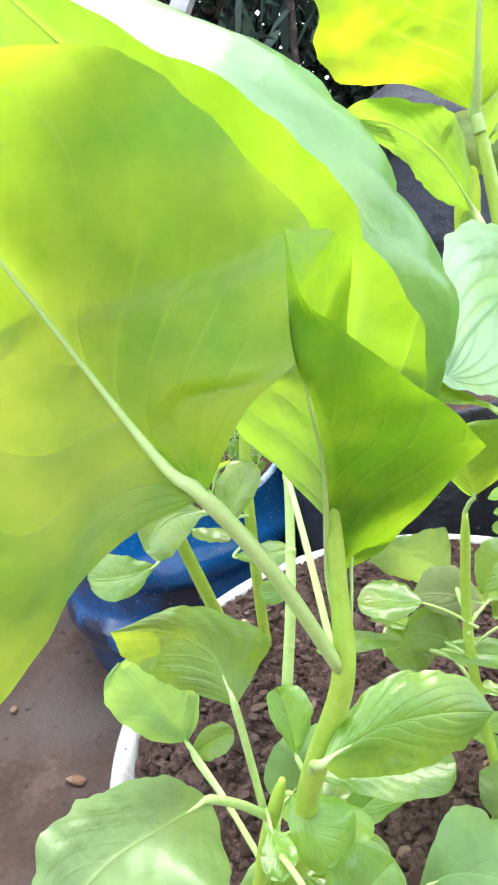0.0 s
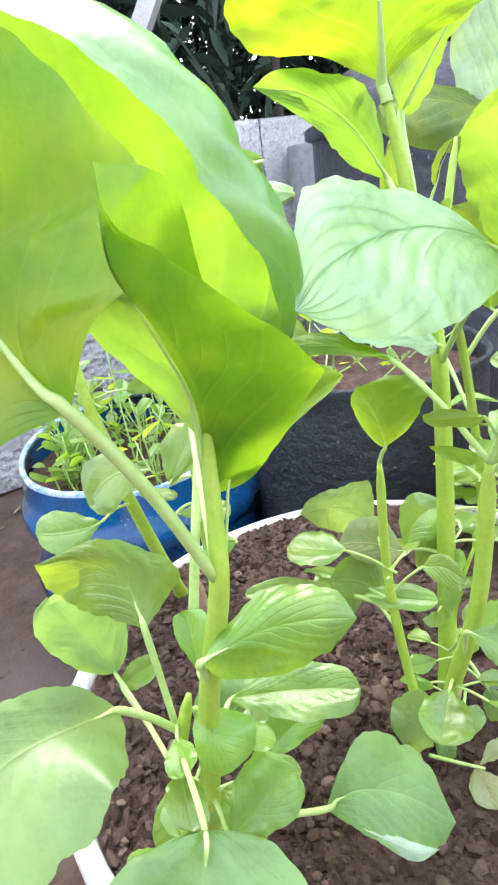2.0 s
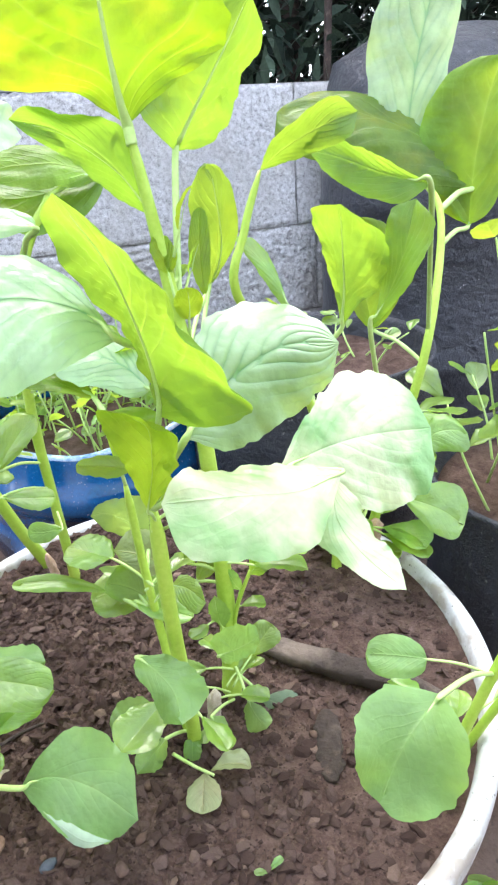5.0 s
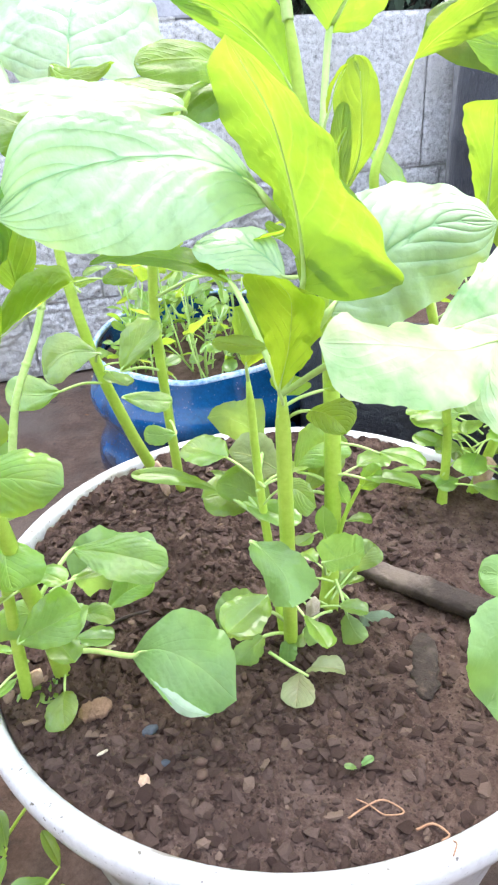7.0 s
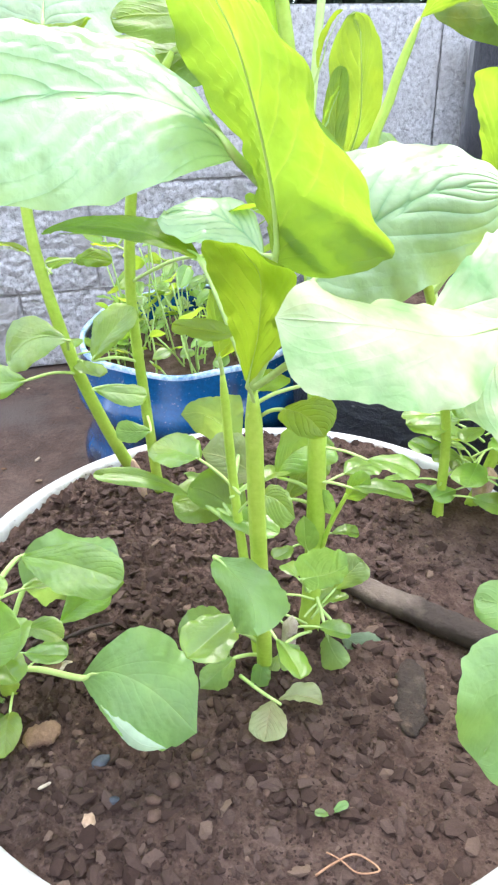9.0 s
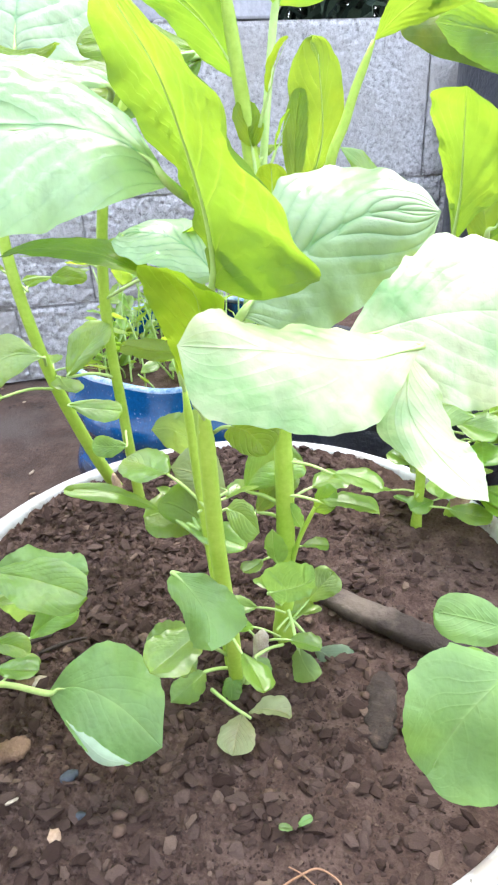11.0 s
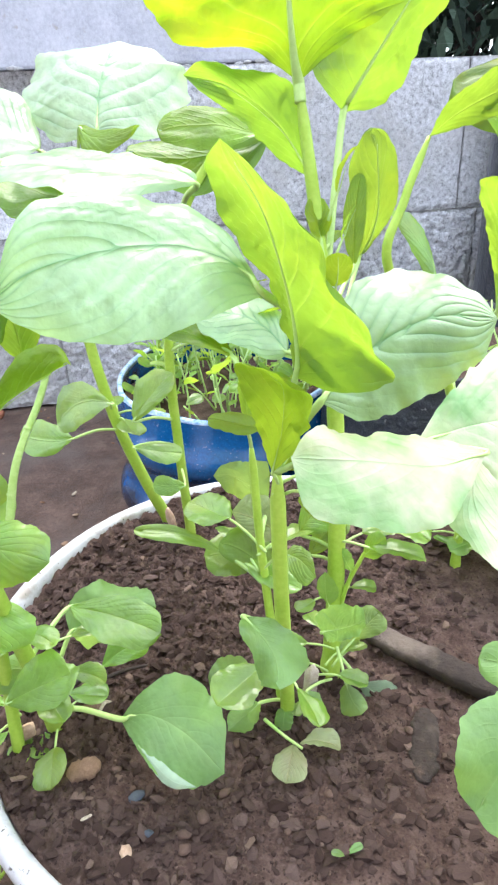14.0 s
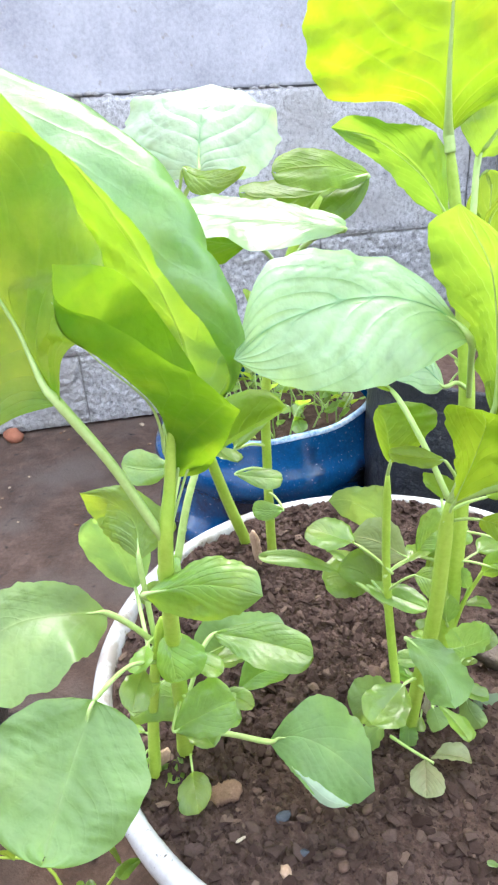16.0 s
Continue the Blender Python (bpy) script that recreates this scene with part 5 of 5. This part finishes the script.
# ---- trees beyond the wall ----
def dark_tree(place, height, spread, seed, count, low=0.0):
    rnd = random.Random(seed)
    t = empty("tree", (*place, 0), "dark dense leafy tree standing beyond the yard wall", "tree", "trees beyond the wall")
    bm = bmesh.new()
    tube(bm, [(0, 0, -0.02), (0.03, 0.02, height * 0.4), (-0.02, 0.0, height * 0.75)], 0.06, 0.02, sides=9, n=6)
    for k in range(9):
        a = rnd.uniform(0, 6.28)
        z = height * rnd.uniform(0.15, 0.7)
        tube(bm, [(0.01, 0.01, z), (math.cos(a) * spread * 0.4, math.sin(a) * spread * 0.4, z + 0.15), (math.cos(a) * spread * 0.85, math.sin(a) * spread * 0.85, z + rnd.uniform(0.05, 0.5))], 0.015, 0.004, sides=6, n=4)
    part("trunk", bm, WOOD, t)
    verts, faces = [], []
    for k in range(count):
        a, rr = rnd.uniform(0, 6.28), spread * math.sqrt(rnd.random())
        c = Vector((rr * math.cos(a), rr * math.sin(a), low + (height - low) * rnd.random() ** 0.8))
        if noise.noise((c.x * 2.2 + seed, c.y * 2.2, c.z * 2.2)) < -0.34:
            continue
        ln, wd = rnd.uniform(0.05, 0.15), rnd.uniform(0.007, 0.02)
        d = Vector((rnd.uniform(-1, 1), rnd.uniform(-1, 1), rnd.uniform(-0.9, 0.5))).normalized()
        s = d.cross(Vector((rnd.uniform(-1, 1), rnd.uniform(-1, 1), 1))).normalized()
        drop = Vector((0, 0, -ln * 0.25))
        b = len(verts)
        for q, w, e in ((0, 0.1, 0), (0.35, 1, 0.1), (0.7, 0.8, 0.5), (1, 0.05, 1)):
            m = c + d * ln * q + drop * e
            verts += [m - s * wd * w, m + s * wd * w]
        faces += [(b, b + 1, b + 3, b + 2), (b + 2, b + 3, b + 5, b + 4), (b + 4, b + 5, b + 7, b + 6)]
    me = bpy.data.meshes.new("crown")
    me.from_pydata([tuple(v) for v in verts], [], faces)
    me.materials.append(TREE)
    crown = new("crown", me)
    crown.parent = t
    return t


for k, (x, y, h, sp) in enumerate(((-0.15, 2.35, 2.6, 0.9), (0.9, 2.5, 2.8, 0.9), (1.9, 2.2, 2.6, 0.9), (-1.3, 2.6, 2.8, 0.9), (0.4, 3.4, 3.4, 1.2), (1.7, 3.5, 3.4, 1.2), (-0.9, 3.6, 3.4, 1.2), (2.9, 2.6, 3.0, 1.0))):
    dark_tree((x, y), h, sp, 11 + k, 11000)


def thin_pole(a, b, r, label):
    bm = bmesh.new()
    tube(bm, [a, (Vector(a) + Vector(b)) / 2 + Vector((0.01, 0, 0)), b], r, r * 0.8, sides=8, n=5)
    return tagged(mesh_object("pole", bm, WOOD), label, "pole")


thin_pole((0.02, 1.55, 0), (0.06, 1.6, 1.6), 0.011, "thin brown wooden pole beyond the wall")
thin_pole((0.30, 1.75, 0), (0.25, 1.8, 1.7), 0.008, "thin brown wooden pole beyond the wall")


def grey_post():
    bm = bmesh.new()
    c = on_wall(1.20, -0.045, 0)
    lathe(bm, [(0, 0.0), (0.036, 0.0), (0.037, 0.01), (0.036, 0.3), (0.036, 0.60), (0.033, 0.604), (0, 0.604)], 24, 0.002, 5)
    ob = mesh_object("post", bm, POST)
    ob.location = c
    return tagged(ob, "short grey cement post standing against the block wall", "post")


grey_post()


# ---- seedlings in the blue drum ----
def seedling(place, height, lean, seed, name="seedling", label="thin pale green seedling sprouting in the blue drum", group="drum seedlings", leafy=3, size=0.022):
    rnd = random.Random(seed)
    p = empty(name, place, label, "seedling", group)
    o = Vector(place)
    top = o + Vector((lean[0], lean[1], height))
    mid = o.lerp(top, 0.5) + Vector((rnd.uniform(-.006, .006), rnd.uniform(-.006, .006), 0))
    bm = bmesh.new()
    tube(bm, [Vector((0, 0, -0.006)), mid - o, top - o], 0.0014, 0.0009, sides=6, n=4)
    part("stalk", bm, SPROUT, p)
    for k in range(leafy):
        f = 0.55 + 0.45 * k / max(1, leafy - 1)
        b = o.lerp(top, f)
        a = rnd.uniform(0, 6.28)
        d = Vector((math.cos(a), math.sin(a), rnd.uniform(-0.2, 0.9))).normalized()
        ln = size * rnd.uniform(0.7, 1.4)
        leaf(p, b + d * 0.004, b + d * ln, ln * 0.27, ln * 0.27, rnd.uniform(-40, 40), 8, 8, rnd.uniform(-.1, .1), 0, 0.45, material=LEAF_MID, petiole=False)
    return p


rs = random.Random(5)
for k in range(64):
    a, r = rs.uniform(0, 6.28), 0.125 * math.sqrt(rs.random())
    seedling((-0.24 + r * math.cos(a), 0.455 + r * math.sin(a), 0.222), rs.uniform(0.02, 0.075), (rs.uniform(-.03, .03), rs.uniform(-.03, .03)), 100 + k, leafy=rs.choice((2, 3, 4)), size=0.024)
for k in range(16):
    a, r = rs.uniform(0, 6.28), 0.12 * math.sqrt(rs.random())
    seedling((-0.24 + r * math.cos(a), 0.455 + r * math.sin(a), 0.222), rs.uniform(0.08, 0.17), (rs.uniform(-.03, .03), rs.uniform(-.03, .03)), 150 + k, leafy=rs.choice((2, 3)), size=0.034)
for k in range(26):
    a, r = rs.uniform(0, 6.28), 0.11 * math.sqrt(rs.random())
    seedling((0.33 + r * math.cos(a), 0.24 + r * math.sin(a), 0.242), rs.uniform(0.08, 0.24), (rs.uniform(-.05, .05), rs.uniform(-.05, .05)), 200 + k, label="slender green shoot growing in the black grow bag", group="grow bag shoots", leafy=rs.choice((3, 4, 5)), size=0.04)
for k in range(12):
    a, r = rs.uniform(0, 6.28), 0.11 * math.sqrt(rs.random())
    seedling((0.06 + r * math.cos(a), 0.44 + r * math.sin(a), 0.302), rs.uniform(0.02, 0.06), (rs.uniform(-.05, .05), rs.uniform(-.05, .05)), 300 + k, label="slender green shoot growing in the black grow bag", group="grow bag shoots", leafy=rs.choice((2, 3)), size=0.022)


# ---- bits on the soil ----
def lump(bm, c, size, rnd, flat=0.6):
    g = bmesh.ops.create_icosphere(bm, subdivisions=2, radius=1.0)
    rot = Euler((rnd.uniform(-.4, .4), rnd.uniform(-.4, .4), rnd.uniform(0, 6.28))).to_matrix()
    k = Vector((rnd.uniform(0.8, 1.4), rnd.uniform(0.7, 1.0), flat))
    sd = rnd.uniform(0, 50)
    for v in g["verts"]:
        w = 1 + 0.35 * noise.noise(v.co * 1.6 + Vector((sd, 0, 0)))
        v.co = rot @ Vector((v.co.x * k.x * w, v.co.y * k.y * w, v.co.z * k.z * w)) * size + Vector(c)


def on_soil(x, y, up=0.0):
    return Vector((x, y, soil_height(x, y) + up))


def soil_crumbs():
    rnd = random.Random(3)
    bm = bmesh.new()
    ball = bmesh.ops.create_icosphere(bm, subdivisions=1, radius=1.0)
    unit = [v.co.copy() for v in bm.verts]
    tris = [tuple(v.index for v in f.verts) for f in bm.faces]
    bm.free()
    verts, faces = [], []
    for k in range(24000):
        a, r = rnd.uniform(0, 6.28), 0.187 * math.sqrt(rnd.random())
        x, y = r * math.cos(a), r * math.sin(a)
        if rnd.random() < 0.75 * max(0, min(1, (x - 0.02) * 9 + y * 3)):
            continue
        size = 0.0007 + 0.0047 * rnd.random() ** 9
        dims = Vector((size * rnd.uniform(0.8, 1.5), size * rnd.uniform(0.7, 1.0), size * rnd.uniform(0.22, 0.55)))
        rot = Euler((rnd.uniform(-.6, .6), rnd.uniform(-.6, .6), rnd.uniform(0, 6.28))).to_matrix()
        c = on_soil(x, y, size * 0.15)
        b = len(verts)
        for q in unit:
            w = rnd.uniform(0.55, 1.25)
            verts.append(tuple(c + rot @ Vector((q.x * dims.x * w, q.y * dims.y * w, q.z * dims.z * w))))
        faces += [tuple(b + i for i in f) for f in tris]
    me = bpy.data.meshes.new("soil_crumbs")
    me.from_pydata(verts, [], faces)
    me.materials.append(CHIP)
    me.polygons.foreach_set('use_smooth', [False] * len(me.polygons))
    return tagged(new("soil_crumbs", me), "loose dark brown crumbs and chips lying on the soil", "soil crumbs", kind="stuff")


soil_crumbs()


def pebble(x, y, size, material, label, flat=0.6, seed=0, up=0.2):
    bm = bmesh.new()
    lump(bm, (0, 0, 0), size, random.Random(seed), flat)
    ob = mesh_object("pebble", bm, material)
    ob.location = on_soil(x, y, size * up)
    return tagged(ob, label, "pebble", "pebbles on the soil")


pebble(-0.086, -0.150, 0.0035, PEBBLE, "small brown pebble lying on the soil", 0.8, 2)
pebble(0.002, -0.132, 0.0035, PEBBLE, "small brown pebble lying on the soil", 0.8, 3)
pebble(-0.005, -0.021, 0.008, PEBBLE, "reddish brown stone half sunk in the soil", 0.6, 4)
rp = random.Random(8)
for k in range(45):
    a, r = rp.uniform(3.0, 6.4), rp.uniform(0.08, 0.178)
    pebble(r * math.cos(a), r * math.sin(a), rp.uniform(0.0014, 0.0034), PEBBLE, "small brown pebble lying on the soil", 0.7, 20 + k)


def slab(name, a, b, width, thick, material, label, category, tilt=0.0):
    """A worn flat length from a to b."""
    a, b = Vector(a), Vector(b)
    d = b - a
    bm = bmesh.new()
    n = 22
    sec = 10
    side = d.cross(Vector((0, 0, 1))).normalized()
    up = side.cross(d).normalized()
    rings = []
    for k in range(n + 1):
        f = k / n
        taper = min(1, 0.35 + 4 * f, 0.35 + 4 * (1 - f))
        ring = []
        for i in range(sec):
            t = 2 * math.pi * (i + 0.5) / sec
            cx, cz = math.copysign(abs(math.cos(t)) ** 0.5, math.cos(t)), math.copysign(abs(math.sin(t)) ** 0.5, math.sin(t))
            w = 1 + 0.3 * noise.noise((k * 0.45 + a.x * 99, i * 1.3, 3)) + 0.15 * noise.noise((k * 1.3 + a.x * 99, i * 1.3, 8))
            ring.append(bm.verts.new(a + d * f + side * cx * width / 2 * w * taper + up * cz * thick / 2 * w * taper))
        rings.append(ring)
    for p, q in zip(rings, rings[1:]):
        for i in range(sec):
            j = (i + 1) % sec
            bm.faces.new((p[i], p[j], q[j], q[i]))
    bm.faces.new(list(reversed(rings[0])))
    bm.faces.new(rings[-1])
    return tagged(mesh_object(name, bm, material), label, category)


slab("stick", on_soil(0.045, 0.022, 0.003), on_soil(0.168, -0.012, 0.003), 0.017, 0.011, WOOD, "dark wet piece of wood lying in the soil", "stick")
slab("wood_piece", on_soil(0.097, -0.024, 0.001), on_soil(0.102, -0.072, 0.001), 0.015, 0.008, WOOD, "short dark flat piece of wood sunk in the soil", "wood")
slab("bark_chip", (-0.118, 0.070, 0.245), (-0.121, 0.066, 0.283), 0.011, 0.005, BARK, "pale reddish dry bark chip standing in the soil", "bark")
slab("dry_bulb", (0.128, 0.128, 0.255), (0.131, 0.126, 0.283), 0.014, 0.011, BARK, "dry brown papery bud among the stems", "bud")
slab("dry_bulb", (0.031, -0.045, 0.247), (0.034, -0.047, 0.276), 0.008, 0.006, PAPERY, "dry whitish papery husk between the stem feet", "husk")
slab("bark_chip", (-0.112, -0.125, 0.243), (-0.108, -0.128, 0.262), 0.008, 0.004, BARK, "dry brown papery husk at the stem foot", "husk")
slab("bark_chip", on_soil(-0.0765, -0.1375, 0.002), on_soil(-0.0605, -0.1285, 0.003), 0.012, 0.004, TAN, "flat tan bark flake lying on the soil", "bark")
slab("bark_chip", on_soil(-0.093, -0.100, 0.002), on_soil(-0.083, -0.094, 0.003), 0.008, 0.003, TAN, "small tan bark flake lying on the soil", "bark")
slab("paper_scrap", on_soil(-0.0535, -0.157, 0.003), on_soil(-0.050, -0.152, 0.003), 0.0016, 0.0007, PAPERY, "tiny white scrap lying on the soil", "scrap")
slab("bark_chip", (0.158, -0.075, 0.242), (0.165, -0.07, 0.247), 0.009, 0.006, BRICK, "orange brown husk lying by the tub rim", "husk")


def twig(points, r, material, label, category="twig"):
    bm = bmesh.new()
    tube(bm, [Vector(p) for p in points], r, r * 0.6, sides=6, n=5)
    return tagged(mesh_object("twig", bm, material), label, category)


twig([on_soil(0.073, -0.150, .002), on_soil(0.079, -0.143, .002), on_soil(0.087, -0.137, .002), on_soil(0.097, -0.140, .002), on_soil(0.089, -0.144, .002), on_soil(0.081, -0.141, .002), on_soil(0.075, -0.140, .002)], 0.0005, ROOTLET, "thin dry curled rootlet lying on the soil")
twig([on_soil(0.103, -0.147, .002), on_soil(0.110, -0.142, .002), on_soil(0.117, -0.145, .002), on_soil(0.114, -0.149, .002), (0.119, -0.155, 0.2585), (0.118, -0.161, 0.2585)], 0.0006, ROOTLET, "thin dry reddish rootlet draped over the tub rim")
pebble(-0.035, -0.135, 0.0042, SLATE, "small blue-grey stone lying on the soil", 0.7, 21)
pebble(-0.020, -0.149, 0.0026, SLATE, "small blue-grey stone lying on the soil", 0.7, 22)
pebble(-0.090, -0.130, 0.0050, SLATE, "blue-grey stone by the stem foot", 0.6, 23)
pebble(-0.082, -0.093, 0.0040, PAPERY, "pale grey crusted crumb lying on the soil", 0.6, 24)
pebble(0.058, -0.112, 0.0030, PEBBLE, "small brown pebble lying on the soil", 0.7, 25)
twig([on_soil(-0.109, -0.086, .002), on_soil(-0.102, -0.073, .003), on_soil(-0.094, -0.063, .002)], 0.0019, WOOD, "short dark twig lying on the soil")
twig([on_soil(-0.095, -0.075, .001), on_soil(-0.082, -0.065, .002), on_soil(-0.07, -0.055, .001)], 0.0014, WOOD, "short dark twig lying on the soil")
pebble(-0.026, -0.160, 0.0035, BARK, "pale hollow seed husk lying on the soil", 0.7, 91)


# withered leaf with its stalk, and a tiny seedling
withered = empty("fallen_leaf", (0.03, -0.075, 0.245), "withered yellowing leaf pair lying limp on the soil", "fallen leaf")
bm = bmesh.new()
tube(bm, [at(withered, (0.012, -0.070, 0.249)), at(withered, (0.026, -0.077, 0.250)), at(withered, (0.038, -0.080, 0.248))], 0.0011, 0.0008, sides=7)
part("stalk", bm, SPROUT, withered)
leaf(withered, (0.033, -0.080, 0.249), (0.036, -0.102, 0.247), 0.010, 0.009, 0, 6, 8, 0.08, 0, 0.55, material=LEAF_OLD, petiole=False)
leaf(withered, (0.036, -0.078, 0.249), (0.058, -0.074, 0.250), 0.007, 0.006, 10, 25, 20, 0.15, 0, 0.5, material=LEAF_OLD, petiole=False, wave=2.0)
tiny = empty("sprout", (0.074, -0.124, 0.243), "tiny bright green two-leaved sprout in the soil", "sprout")
leaf(tiny, (0.074, -0.124, 0.245), (0.080, -0.119, 0.248), 0.0018, 0.0018, 0, 10, 10, 0.1, 0, 0.5, material=LEAF_LOW, petiole=False)
leaf(tiny, (0.073, -0.125, 0.245), (0.067, -0.128, 0.248), 0.0018, 0.0018, 0, 10, 10, 0.1, 0, 0.5, material=LEAF_LOW, petiole=False)

# ---- bits on the yard floor ----
bm = bmesh.new()
lump(bm, (0, 0, 0), 0.028, random.Random(4), 0.45)
brick = mesh_object("brick_piece", bm, BRICK)
brick.location = on_wall(0.03, -0.03, 0.008)
brick.rotation_euler = (0, 0, radians(WALL_TURN))
tagged(brick, "broken piece of red brick at the wall foot", "brick")


def floor_litter():
    rnd = random.Random(12)
    bm = bmesh.new()
    for k in range(150):
        x, y = rnd.uniform(-1.3, 0.3), rnd.uniform(-0.45, 0.9)
        if math.hypot(x, y) < 0.17 or math.hypot(x + 0.24, y - 0.455) < 0.18:
            continue
        g0 = len(bm.verts)
        lump(bm, (x, y, 0.001), rnd.uniform(0.002, 0.006) * (1 + (rnd.random() < 0.08)), rnd, 0.4)
    return tagged(mesh_object("floor_litter", bm, LITTER), "small dry crumbs and leaf bits on the earth floor", "litter", kind="stuff")


floor_litter()
weed = empty("cut_stalk", (-0.16, -0.21, 0.0), "cut green stalk lying on the floor beside the tub", "stalk")
bm = bmesh.new()
tube(bm, [at(weed, (-0.19, -0.16, 0.004)), at(weed, (-0.15, -0.19, 0.006)), at(weed, (-0.135, -0.24, 0.005))], 0.003, 0.002, sides=8)
part("stalk", bm, SPROUT, weed)
bm = bmesh.new()
tube(bm, [at(weed, (-0.15, -0.19, 0.006)), at(weed, (-0.20, -0.21, 0.012))], 0.002, 0.0015, sides=8)
part("side_stalk", bm, SPROUT, weed)


# ---- weeds on the yard floor beside the tub ----
def weed(place, reach, seed):
    rnd = random.Random(seed)
    w = empty("weed", (*place, 0.0), "thin trailing green weed growing from the earth beside the tub", "weed", "yard weeds")
    for k in range(5):
        a = rnd.uniform(0, 6.28)
        ln = reach * rnd.uniform(0.6, 1.2)
        top = Vector((math.cos(a) * ln * 0.8, math.sin(a) * ln * 0.8, ln * rnd.uniform(0.3, 1.0)))
        mid = top * 0.5 + Vector((rnd.uniform(-.01, .01), rnd.uniform(-.01, .01), 0.02))
        bm = bmesh.new()
        tube(bm, [Vector((0, 0, -0.006)), mid, top], 0.0017, 0.001, sides=6, n=5)
        part("stalk", bm, STEM, w)
        o = Vector(w.location)
        for f in (0.55, 0.8, 1.0):
            b = o + mid.lerp(top, (f - 0.5) * 2) if f > 0.5 else o + mid
            d = Vector((rnd.uniform(-1, 1), rnd.uniform(-1, 1), rnd.uniform(0, 0.8))).normalized()
            leaf(w, b, b + d * 0.028, 0.005, 0.005, rnd.uniform(-40, 40), 8, 8, 0.05, 0, 0.5, material=LEAF_MID, petiole=False)
    return w


for k, (x, y, reach) in enumerate(((-0.165, -0.185, 0.10), (-0.225, -0.120, 0.08), (-0.120, -0.235, 0.09), (0.245, -0.02, 0.07))):
    weed((x, y), reach, 700 + k)
